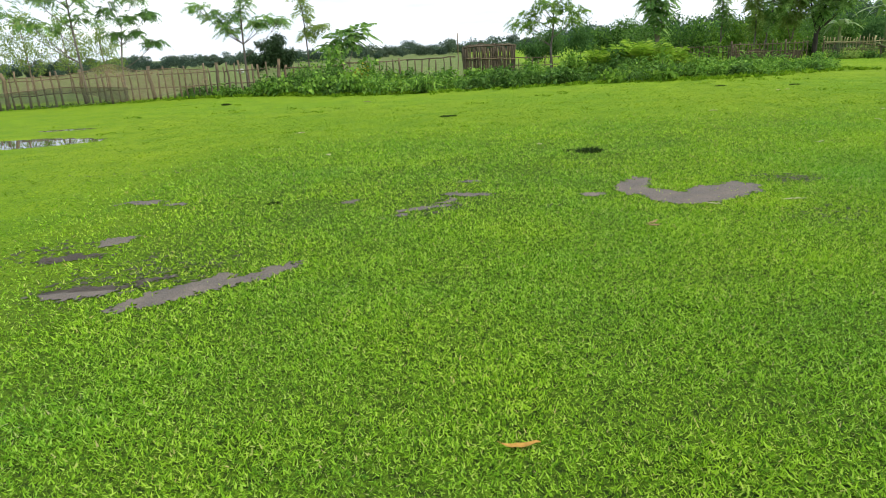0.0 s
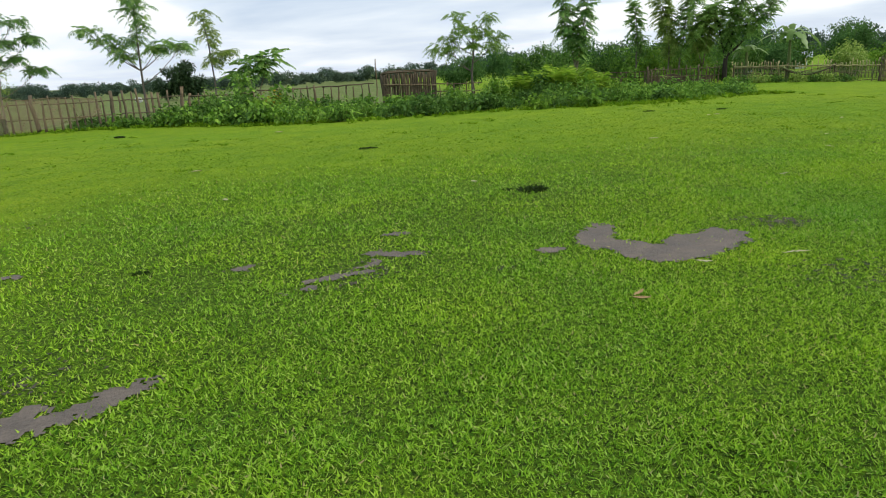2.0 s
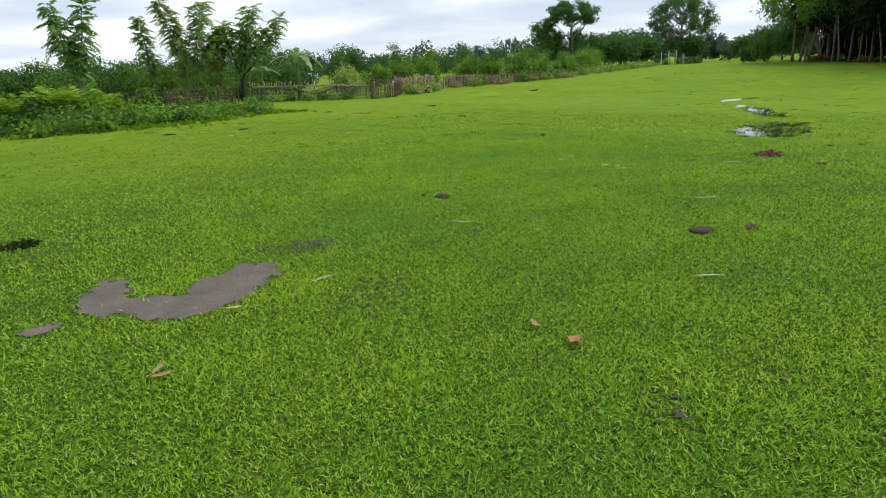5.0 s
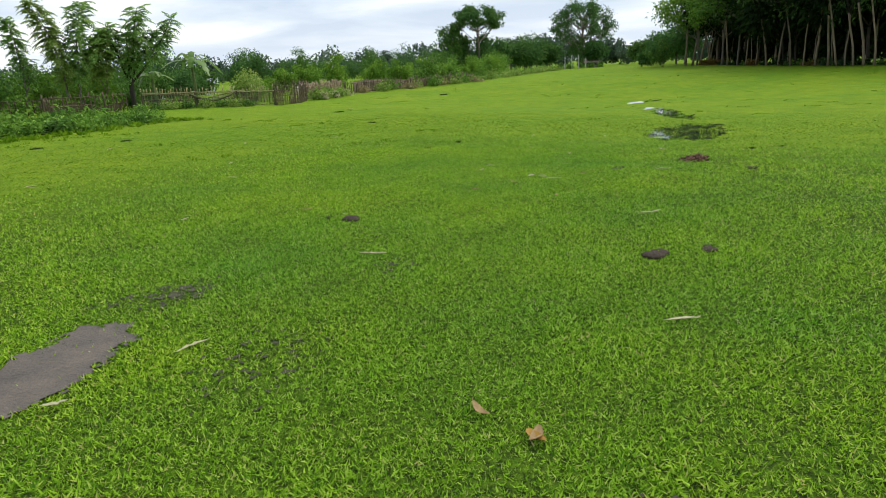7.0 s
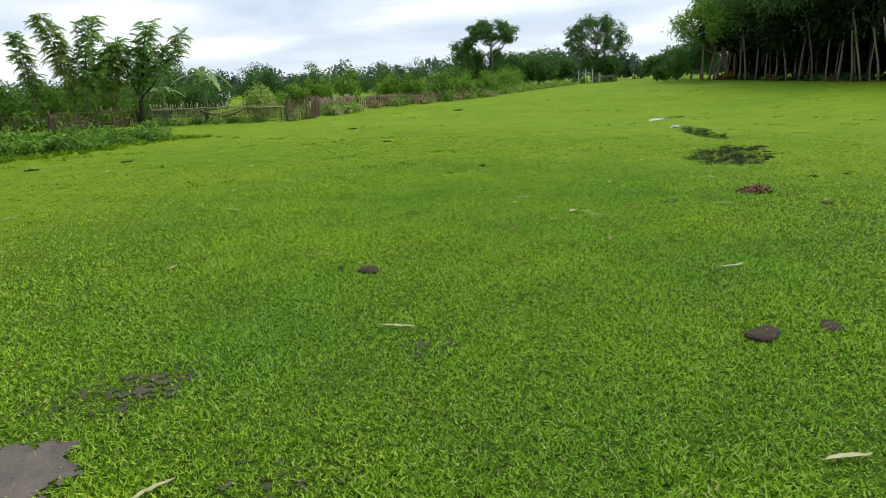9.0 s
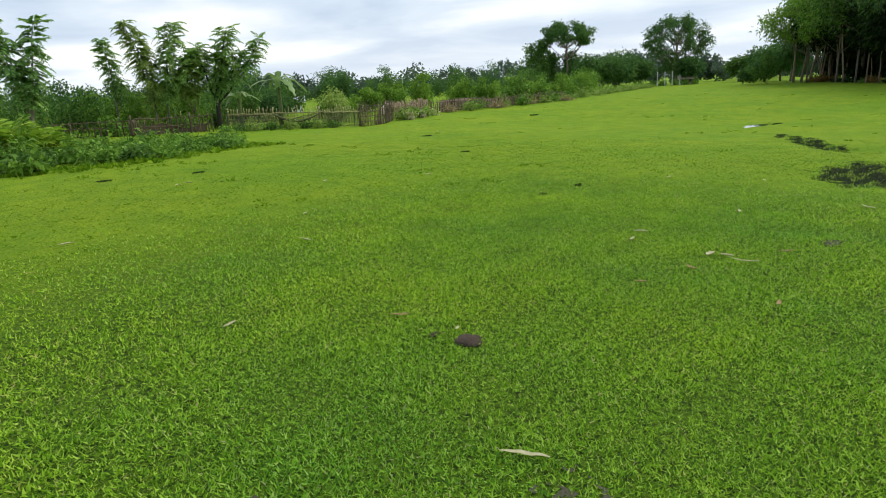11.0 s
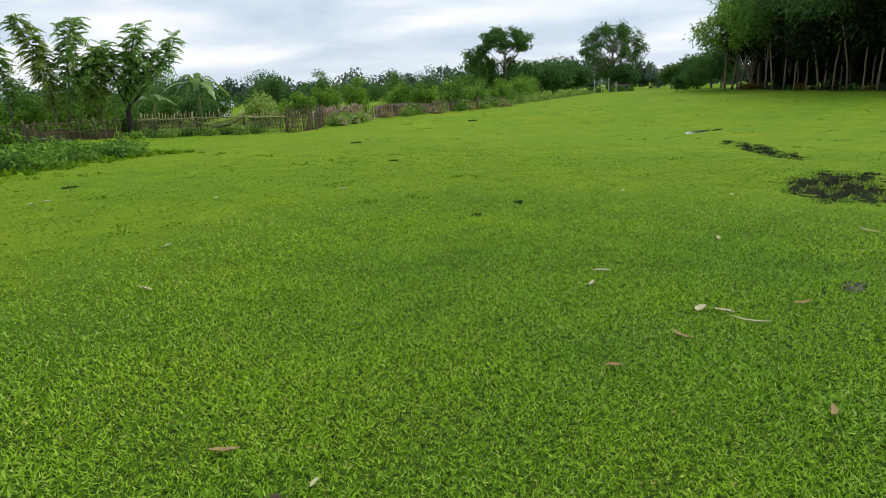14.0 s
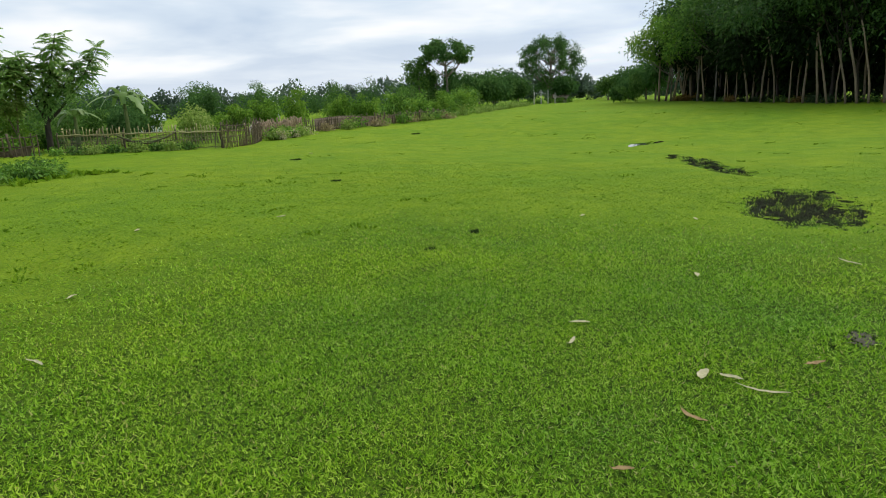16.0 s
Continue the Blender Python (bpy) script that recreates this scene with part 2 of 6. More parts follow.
M = dict(
    turf=ground_mat(),
    blade=leaf_mat("grass_blade", [(0.0, (0.05, 0.14, 0.010)), (0.3, (0.18, 0.365, 0.018)), (0.7, (0.34, 0.56, 0.034)), (0.95, (0.46, 0.64, 0.10)), (1.0, (0.48, 0.40, 0.18))],
                   patch=(0.55, (0.74, 0.86, 1.0), (1.18, 1.08, 0.85)), through_light=0.38, rough=0.55, gloss=0.1),
    blade_far=leaf_mat("far_grass_blade", [(0.0, (0.09, 0.19, 0.008)), (0.5, (0.17, 0.305, 0.014)), (1.0, (0.245, 0.38, 0.022))], patch=(0.8, (0.8, 0.88, 0.85), (1.12, 1.05, 1.0)), through_light=0.3, rough=0.7, gloss=0.08),
    brush=leaf_mat("dry_brush", [(0.0, (0.26, 0.20, 0.12)), (0.6, (0.38, 0.31, 0.19)), (1.0, (0.48, 0.42, 0.26))], rough=0.8),
    rust=leaf_mat("rusty_dry_leaf", [(0.0, (0.12, 0.07, 0.025)), (1.0, (0.26, 0.17, 0.06))], rough=0.8),
    bush_dark=leaf_mat("deep_green_leaf", [(0.0, (0.018, 0.042, 0.02)), (1.0, (0.055, 0.10, 0.04))], through_light=0.2),
    mud=mud_mat("grey_mud", (0.088, 0.073, 0.060), (0.19, 0.157, 0.128), 0.55),
    wet=mud_mat("wet_dark_mud", (0.04, 0.042, 0.02), (0.10, 0.092, 0.06), 0.7),
    water=water_mat(),
    hedge=leaf_mat("hedge_leaf", [(0.0, (0.075, 0.17, 0.026)), (0.5, (0.16, 0.32, 0.042)), (1.0, (0.29, 0.47, 0.075))], patch=(0.9, (0.5, 0.6, 0.6), (1.25, 1.2, 1.0)), through_light=0.28),
    hedge_dark=leaf_mat("dark_shrub_leaf", [(0.0, (0.046, 0.112, 0.024)), (0.6, (0.099, 0.211, 0.04)), (1.0, (0.172, 0.304, 0.066))], through_light=0.4),
    fern=leaf_mat("fern_leaf", [(0.0, (0.13, 0.26, 0.026)), (0.6, (0.25, 0.42, 0.04)), (1.0, (0.40, 0.53, 0.08))], through_light=0.45),
    yellow=leaf_mat("yellow_leaf", [(0.0, (0.30, 0.27, 0.03)), (1.0, (0.45, 0.38, 0.05))]),
    pinnate=leaf_mat("pinnate_leaf", [(0.0, (0.085, 0.19, 0.045)), (0.5, (0.175, 0.34, 0.075)), (1.0, (0.33, 0.49, 0.13))], patch=(0.5, (0.75, 0.82, 0.8), (1.15, 1.1, 1.0)), through_light=0.42),
    pinnate_dark=leaf_mat("dark_pinnate_leaf", [(0.0, (0.063, 0.147, 0.038)), (0.5, (0.116, 0.252, 0.063)), (1.0, (0.21, 0.378, 0.095))], through_light=0.45),
    feather=leaf_mat("feathery_leaf", [(0.0, (0.11, 0.23, 0.05)), (0.5, (0.21, 0.38, 0.085)), (1.0, (0.36, 0.53, 0.15))], patch=(0.8, (0.7, 0.78, 0.75), (1.2, 1.12, 1.0)), through_light=0.55),
    banana_leaf=leaf_mat("banana_leaf", [(0.0, (0.10, 0.20, 0.045)), (1.0, (0.24, 0.36, 0.10))], patch=(1.5, (0.8, 0.85, 0.8), (1.15, 1.1, 1.05)), through_light=0.35, rough=0.4, gloss=0.4),
    pale=leaf_mat("pale_leaf", [(0.0, (0.15, 0.25, 0.05)), (0.6, (0.27, 0.39, 0.09)), (1.0, (0.40, 0.49, 0.16))], through_light=0.55),
    tree=leaf_mat("tree_leaf", [(0.0, (0.055, 0.12, 0.036)), (0.6, (0.09, 0.19, 0.052)), (1.0, (0.13, 0.24, 0.07))], patch=(0.25, (0.7, 0.78, 0.8), (1.2, 1.15, 1.0)), through_light=0.45, rough=0.8, gloss=0.04),
    # near-black leaf: the plantation's inner shade is put into the colour
    grove=leaf_mat("shaded_grove_leaf", [(0.0, (0.008, 0.018, 0.005)), (0.7, (0.014, 0.032, 0.008)), (1.0, (0.028, 0.056, 0.013))], patch=(0.2, (0.6, 0.65, 0.65), (1.1, 1.05, 0.9)), through_light=0.05, gloss=0.04),
    canopy=leaf_mat("canopy_leaf", [(0.0, (0.03, 0.07, 0.02)), (0.6, (0.06, 0.135, 0.032)), (1.0, (0.11, 0.20, 0.05))], patch=(0.3, (0.6, 0.68, 0.7), (1.2, 1.15, 1.0)), through_light=0.3),
    # distance haze mixed into the leaf colour: paler and bluer
    woods=leaf_mat("haze_tinted_woods_leaf", [(0.0, (0.075, 0.12, 0.088)), (0.6, (0.11, 0.165, 0.115)), (1.0, (0.135, 0.19, 0.125))], patch=(0.05, (0.65, 0.75, 0.85), (1.2, 1.12, 0.95)), rough=0.9, through_light=0.4, gloss=0.02),
    lime=leaf_mat("lime_leaf", [(0.0, (0.096, 0.204, 0.024)), (0.6, (0.168, 0.324, 0.036)), (1.0, (0.264, 0.42, 0.06))], patch=(0.4, (0.7, 0.78, 0.7), (1.2, 1.1, 1.0)), through_light=0.45),
    bark=bark_mat("grey_bark", (0.10, 0.085, 0.065), (0.24, 0.21, 0.17)),
    pale_bark=bark_mat("pale_bark", (0.13, 0.10, 0.068), (0.30, 0.235, 0.155), 5.0),
    dark_bark=bark_mat("dark_bark", (0.018, 0.014, 0.011), (0.05, 0.04, 0.03)),
    green_stem=bark_mat("green_stem", (0.10, 0.15, 0.04), (0.20, 0.24, 0.08)),
    bamboo=bark_mat("weathered_bamboo", (0.085, 0.064, 0.036), (0.19, 0.145, 0.08), 14.0, 0.75, 0.004),
    dark_bamboo=bark_mat("dark_weathered_bamboo", (0.06, 0.046, 0.024), (0.165, 0.127, 0.07), 14.0, 0.85, 0.004),
    gold_bamboo=bark_mat("yellow_bamboo", (0.24, 0.23, 0.08), (0.40, 0.375, 0.16), 14.0, 0.6, 0.003),
    pink_wattle=bark_mat("pink_wattle", (0.19, 0.145, 0.085), (0.36, 0.28, 0.17), 14.0, 0.85, 0.004),
    net=net_mat("brown_net", (0.21, 0.155, 0.095), 0.5),
    dark_net=net_mat("dark_green_net", (0.055, 0.07, 0.035), 0.45),
    mat_wall=bark_mat("woven_mat", (0.30, 0.22, 0.16), (0.46, 0.35, 0.26), 20.0, 0.9, 0.01),
    palm=bark_mat("dry_palm", (0.09, 0.068, 0.04), (0.19, 0.145, 0.085), 20.0, 0.95, 0.01),
    dung=mud_mat("brown_dung", (0.035, 0.025, 0.016), (0.085, 0.06, 0.042), 0.8),
    tuft=leaf_mat("dark_tuft", [(0.0, (0.02, 0.04, 0.01)), (1.0, (0.05, 0.09, 0.02))]),
    dry=leaf_mat("dry_leaf", [(0.0, (0.26, 0.17, 0.08)), (1.0, (0.42, 0.30, 0.15))], patch=(30.0, (0.75, 0.7, 0.65), (1.2, 1.2, 1.15)), through_light=0.15, rough=0.7),
    straw=leaf_mat("pale_straw", [(0.0, (0.42, 0.38, 0.20)), (1.0, (0.58, 0.54, 0.34))], patch=(30.0, (0.8, 0.8, 0.75), (1.1, 1.1, 1.1)), through_light=0.15, rough=0.6),
    orange=leaf_mat("orange_leaf", [(0.0, (0.38, 0.19, 0.04)), (1.0, (0.50, 0.30, 0.07))], patch=(30.0, (0.7, 0.7, 0.65), (1.15, 1.15, 1.1)), through_light=0.15, rough=0.6),
    brickbits=bark_mat("red_husk", (0.075, 0.032, 0.018), (0.19, 0.09, 0.055), 20.0),
    white=flat_mat("whitewash", (0.62, 0.62, 0.60), (0.80, 0.80, 0.78), 2.0),
    tin=flat_mat("tin_roof", (0.42, 0.46, 0.50), (0.62, 0.66, 0.70), 1.0, 0.45),
    plaster=flat_mat("pink_plaster", (0.42, 0.30, 0.24), (0.60, 0.48, 0.40), 1.5),
    shade=flat_mat("opening_shade", (0.02, 0.02, 0.02), (0.04, 0.035, 0.03), 2.0),
    concrete=flat_mat("concrete", (0.40, 0.39, 0.37), (0.55, 0.54, 0.51), 3.0),
)


# ---------------------------------------------------------------- mesh helpers
def soup(name, verts, faces, material, parent=None, label="", smooth=False):
    """One mesh object; faces: an array of rows of equal length, or a list of such arrays."""
    me = bpy.data.meshes.new(name)
    groups = faces if isinstance(faces, list) else [faces]
    groups = [np.asarray(f, dtype=np.int32) for f in groups if len(f)]
    verts = np.asarray(verts, dtype=np.float32)
    loops = np.concatenate([f.ravel() for f in groups])
    sizes = np.concatenate([np.full(len(f), f.shape[1], dtype=np.int32) for f in groups])
    me.vertices.add(len(verts))
    me.vertices.foreach_set("co", verts.ravel())
    me.loops.add(len(loops))
    me.loops.foreach_set("vertex_index", loops)
    me.polygons.add(len(sizes))
    me.polygons.foreach_set("loop_start", np.concatenate([[0], np.cumsum(sizes)[:-1]]).astype(np.int32))
    me.polygons.foreach_set("loop_total", sizes)
    if smooth:
        me.polygons.foreach_set("use_smooth", np.ones(len(sizes), dtype=bool))
    me.update(calc_edges=True)
    me.materials.append(M[material])
    ob = new(name, me)
    if parent:
        ob.parent = parent
    if label:
        ob["label"] = label
    return ob


def part(name, bm, material, parent, label=""):
    me = bpy.data.meshes.new(name)
    bm.to_mesh(me)
    bm.free()
    me.materials.append(M[material])
    ob = new(name, me)
    ob.parent = parent
    if label:
        ob["label"] = label
    return ob


def thing(name, x, y, label, category, group="", turn=0.0, z=None, scale=1.0):
    ob = new(name)
    ob.empty_display_size = 0.2
    ob.matrix_basis = pose(x, y, ground_z(x, y) if z is None else z, 0, 0, turn) @ Matrix.Scale(scale, 4)
    return tagged(ob, label, category, group)


def tubes(runs, sides=6):
    """Round limbs: runs of (points, radii). Returns verts and quads."""
    V, Fq, Ft, n0 = [], [], [], 0
    ring = np.linspace(0, 2 * np.pi, sides, endpoint=False)
    for pts, rad in runs:
        pts, rad = np.asarray(pts, float), np.asarray(rad, float)
        d = np.gradient(pts, axis=0)
        d /= np.linalg.norm(d, axis=1)[:, None] + 1e-9
        ref = np.array([1.0, 0, 0]) if abs(d[0][0]) < 0.8 else np.array([0, 1.0, 0])
        a = np.cross(d, ref)
        a /= np.linalg.norm(a, axis=1)[:, None] + 1e-9
        b = np.cross(d, a)
        rows = pts[:, None] + rad[:, None, None] * (np.cos(ring)[None, :, None] * a[:, None] + np.sin(ring)[None, :, None] * b[:, None])
        V.append(rows.reshape(-1, 3))
        k = len(pts)
        for i in range(k - 1):
            for j in range(sides):
                j2 = (j + 1) % sides
                Fq.append((n0 + i * sides + j, n0 + i * sides + j2, n0 + (i + 1) * sides + j2, n0 + (i + 1) * sides + j))
        top = n0 + (k - 1) * sides
        for j in range(1, sides - 1):
            Ft.append((top, top + j, top + j + 1))
            Ft.append((n0, n0 + j + 1, n0 + j))
        n0 += k * sides
    return np.concatenate(V), [np.array(Fq), np.array(Ft)]


def unit(v):
    return v / (np.linalg.norm(v, axis=-1, keepdims=True) + 1e-9)


def leaves(base, way, side, length, width, droop=0.0):
    """Diamond leaves folded along the rib: arrays of base points, directions and side directions."""
    length, width = np.asarray(length)[:, None], np.asarray(width)[:, None]
    mid = base + way * length * 0.45
    tip = base + way * length
    tip[:, 2] -= droop * length[:, 0]
    lift = np.cross(side, way) * width * 0.25
    V = np.stack([base, mid + side * width * 0.5 + lift, tip, mid - side * width * 0.5 + lift], 1).reshape(-1, 3)
    n = len(base)
    return V, np.arange(4 * n).reshape(n, 4)


def random_dirs(rng, n, flat=1.0):
    v = rng.normal(size=(n, 3))
    v[:, 2] *= flat
    return unit(v)


def side_of(rng, way):
    return unit(np.cross(way, random_dirs(rng, len(way))))


def join(parts):
    V, F, n = [], [], 0
    for v, f in parts:
        V.append(v)
        F.append(f + n)
        n += len(v)
    return np.concatenate(V), np.concatenate(F)


# ---------------------------------------------------------------- ground
HILL_X, HILL_Y = (g.ravel() for g in np.meshgrid(np.arange(-8, 41, 8.0), np.arange(-4, 37, 8.0)))
HILL = [-0.032, -0.020, 0.033, -0.042, -0.039, -0.018, -0.016, -0.070, -0.009, 0.079, -0.070, -0.064, -0.083, -0.102, -0.014, 0.057, 0.090, -0.018, -0.049, -0.188, -0.235, -0.020, -0.015, 0.023, 0.025, -0.041, -0.178, -0.203, -0.015, -0.015, 0.040, 0.070, -0.014, -0.083, -0.072, -0.002, 0.007, 0.056, 0.092, 0.025, -0.023, -0.014]
# pools of water: centre, half length, half width, turn in degrees
PUDDLES = [(-9.9, 13.9, 2.6, 0.9, 10), (15.3, 6.45, 1.4, 0.64, 12), (22.9, 9.1, 2.3, 0.36, 31), (34.6, 14.1, 1.4, 0.4, -15), (-9.4, 16.75, 0.7, 0.2, 5)]
# bare grey mud, several ellipses to a patch
MUD = {
    "a": [(-1.95, 4.08, 0.28, 0.12, 42), (-1.66, 4.30, 0.26, 0.15, 25), (-1.33, 4.48, 0.30, 0.085, 38), (-1.63, 4.46, 0.11, 0.08, 0), (-2.55, 4.30, 0.36, 0.12, -3), (-2.12, 4.50, 0.14, 0.05, 30)],
    "b": [(0.30, 6.55, 0.25, 0.07, -18), (0.05, 6.32, 0.11, 0.06, 50), (-0.20, 6.10, 0.21, 0.055, 12), (-0.43, 5.92, 0.10, 0.05, 0)],
    "c": [(1.97, 6.52, 0.38, 0.15, 66), (2.03, 6.18, 0.14, 0.26, 10), (2.12, 6.02, 0.2, 0.2, 0), (2.30, 5.90, 0.30, 0.22, -12), (2.60, 6.02, 0.32, 0.25, 24), (2.88, 6.17, 0.22, 0.20, 30)],
    "d": [(-2.95, 5.62, 0.18, 0.12, 60), (-3.15, 5.20, 0.26, 0.09, 5), (-3.35, 7.17, 0.25, 0.09, 0), (-2.9, 7.0, 0.1, 0.06, 0)],
    "e": [(1.50, 6.25, 0.10, 0.07, 0), (0.30, 7.22, 0.12, 0.06, 0), (-0.95, 6.60, 0.09, 0.06, 0)],
}
# worn, sparse or darker turf
WORN = [(3.55, 6.45, 0.62, 0.42, -30, 0.5), (-2.3, 4.6, 1.3, 0.8, 25, 0.44), (-3.4, 5.4, 0.9, 0.6, 10, 0.4), (-4.4, 9.3, 2.2, 0.45, -5, 0.3), (0.0, 6.15, 0.65, 0.4, 40, 0.45),
        (3.2, 5.15, 0.75, 0.5, 25, 0.36), (4.75, 5.5, 0.35, 0.25, 0, 0.4), (15.35, 6.4, 3.0, 1.2, -14, 0.5), (6.1, 4.3, 0.3, 0.2, 0, 0.3),
        (9.5, 5.7, 0.22, 0.14, 0, 0.8), (3.0, 3.0, 0.35, 0.2, 30, 0.4), (1.05, 5.9, 0.2, 0.12, 0, 0.4), (22.4, 8.75, 3.6, 0.9, 20, 0.5)]


def ell(x, y, e):
    """1 at the middle of an ellipse, 0 on its edge, falling on outside."""
    c, s = math.cos(radians(e[4])), math.sin(radians(e[4]))
    u, v = ((x - e[0]) * c + (y - e[1]) * s) / e[2], (-(x - e[0]) * s + (y - e[1]) * c) / e[3]
    return 1.0 - np.sqrt(u * u + v * v)


def ripple(x, y, k):
    """Cheap smooth unevenness, about -1 to 1."""
    return (np.sin(1.7 * k * x + 1.1 * k * y + 0.6) + np.sin(-1.3 * k * x + 2.1 * k * y + 2.2) + np.sin(2.9 * k * x - 0.7 * k * y + 4.1) + np.sin(0.6 * k * x + 3.7 * k * y + 1.3)) / 4


def marsh(x, y):
    """The broken outline of standing water, drawn out along x."""
    k = 0.5 + 0.8 * np.clip((np.asarray(x) + 4) / 6, 0, 1)
    return k * (0.34 * ripple(0.5 * x, 1.7 * y, 1.7) + 0.24 * ripple(y, x, 4.1) + 0.2 * ripple(x, y, 9.0) + 0.12 * ripple(y, x, 21.0)) - 0.02


def hill(x, y):
    x, y = np.asarray(x, float), np.asarray(y, float)
    z = np.zeros(np.broadcast(x, y).shape)
    for a, gx, gy in zip(HILL, HILL_X, HILL_Y):
        z = z + a * np.exp(-((x - gx) ** 2 + (y - gy) ** 2) / 128.0)
    return z


LEVELS = [float(hill(p[0], p[1])) - 0.01 for p in PUDDLES]


def heights(x, y):
    z = hill(x, y) + 0.012 * ripple(x, y, 1.0) + 0.006 * ripple(x, y, 3.1)
    for p, lv in zip(PUDDLES, LEVELS):
        w = np.clip((ell(x, y, (p[0], p[1], p[2] * 1.35, p[3] * 1.8, p[4])) + 0.35) / 0.7, 0, 1)
        w = w * w * (3 - 2 * w)
        bowl = lv - 0.02 * np.clip(ell(x, y, p) + marsh(x, y), -1, 1)
        z = z * (1 - w) + bowl * w
    return z


def ground_z(x, y):
    return float(heights(np.array([float(x)]), np.array([float(y)]))[0])


def mud_field(x, y):
    best = np.full(np.shape(x), -9.0)
    for es in MUD.values():
        for e in es:
            best = np.maximum(best, ell(x, y, e) * min(e[2], e[3]))
    return best + 0.02 * ripple(x, y, 5.0) + 0.035 * ripple(y, x, 9.0) + 0.03 * ripple(x - y, x + y, 12.0) + 0.025 * ripple(y, x, 15.0) + 0.03 * ripple(x + y, x - y, 23.0) + 0.022 * ripple(x, y, 47.0)


def worn_field(x, y):
    f = np.zeros(np.shape(x))
    for e in WORN:
        f = np.maximum(f, e[5] * np.clip(ell(x, y, e) * 1.6 + 0.3 * ripple(x, y, 5.0), 0, 1))
    return f


def water_field(x, y):
    best = np.full(np.shape(x), -9.0)
    for p in PUDDLES:
        best = np.maximum(best, ell(x, y, p) + marsh(x, y))
    return best


def steps(lo, hi, fine, c, reach):
    """Coordinates: even steps near the middle, then growing to the horizon."""
    a = list(np.arange(lo, hi + 1e-6, fine))
    s, up, down = fine, [hi], [lo]
    while up[-1] < c + reach:
        s *= 1.16
        up.append(up[-1] + s)
    s = fine
    while down[-1] > c - reach:
        s *= 1.16
        down.append(down[-1] - s)
    return np.array(sorted(set(down + a + up)))


def scuffed(x, y):
    return worn_field(x, y) - 0.56 + 0.3 * ripple(x, y, 17.0) + 0.3 * ripple(y, x, 41.0) + 0.15 * ripple(x + y, x - y, 5.0)


def build_ground():
    xs, ys = steps(-13, 27, 0.25, 6, 2500), steps(0, 18, 0.25, 8, 2500)
    X, Y = np.meshgrid(xs, ys)
    Z = heights(X, Y)
    V = np.stack([X, Y, Z], -1).reshape(-1, 3)
    n, m = len(ys), len(xs)
    i = (np.arange(n - 1)[:, None] * m + np.arange(m - 1)).ravel()
    ob = soup("ground", V, np.stack([i, i + 1, i + m + 1, i + m], 1), "turf", smooth=True)
    tagged(ob, "wide short green pasture with gentle dips", "ground", kind="structure")


def sheet(name, field, box, step, lift, material, level=None):
    """A thin uneven patch wherever field(x, y) is over zero, on the ground or at a level."""
    xs, ys = np.arange(box[0], box[1], step), np.arange(box[2], box[3], step)
    X, Y = np.meshgrid(xs, ys)
    keep = field(X + step / 2, Y + step / 2) > 0
    Z = (heights(X, Y) + lift) if level is None else np.full(X.shape, level)
    n, m = X.shape
    idx = (np.arange(n)[:, None] * m + np.arange(m))[:-1, :-1][keep[:-1, :-1]]
    if not len(idx):
        return None
    F = np.stack([idx, idx + 1, idx + m + 1, idx + m], 1)
    used, inv = np.unique(F, return_inverse=True)
    V = np.stack([X, Y, Z], -1).reshape(-1, 3)[used]
    return soup(name, V, inv.reshape(F.shape), material, smooth=True)


build_ground()
for key, words in (("a", "streak of bare wet grey mud in the turf"), ("b", "thin broken streak of bare grey mud"), ("c", "hooked patch of bare grey mud in short grass"),
                   ("d", "scattered small scrapes of bare mud"), ("e", "tiny bare spots of grey mud")):
    es = MUD[key]
    box = (min(e[0] - 0.9 for e in es), max(e[0] + 0.9 for e in es), min(e[1] - 0.9 for e in es), max(e[1] + 0.9 for e in es))
    ob = sheet("mud_patch", mud_field, box, 0.02, 0.008, "mud")
    if ob:
        tagged(ob, words, "mud", kind="structure")
for ex, ey, rx, ry, tn, k in WORN[:7] + WORN[8:12]:
    ob = sheet("worn_turf", scuffed, (ex - rx * 1.3, ex + rx * 1.3, ey - rx * 1.2, ey + rx * 1.2), 0.016, 0.005 + 0.0004 * (ex + 4), "wet")
    if ob:
        tagged(ob, "dark trodden soil showing through sparse turf", "soil", kind="structure")
for p, lv, words in zip(PUDDLES, LEVELS, ("long shallow rain puddle mirroring the fence", "broad shallow puddle with grass standing in it", "narrow shallow puddle in trodden turf", "small far puddle in the grass", "thin sliver of rain water in the turf")):
    r = p[2] * 1.3
    box = (p[0] - r, p[0] + r, p[1] - r, p[1] + r)
    ob = sheet("puddle", lambda X, Y, p=p: ell(X, Y, p) + marsh(X, Y) + 0.1, box, 0.04, 0, "water", lv + 0.002)
    if ob:
        tagged(ob, words, "puddle", kind="structure")


def thick_part(x, y):
    """1 where the sward is thick, fading out to the sides."""
    w = np.clip((x + 5.0) / 3.5, 0, 1) * np.clip((14.0 - x) / 4.0, 0, 1) * np.clip((13.0 - y) / 4.5, 0, 1) * np.clip((y + 2.2) / 3.2, 0, 1)
    return w * w * (3 - 2 * w)


TREAD = np.array([(-0.5, 1.6), (0.3, 2.6), (2.0, 3.4), (4.0, 4.8), (7.2, 7.2), (9.0, 8.0)])


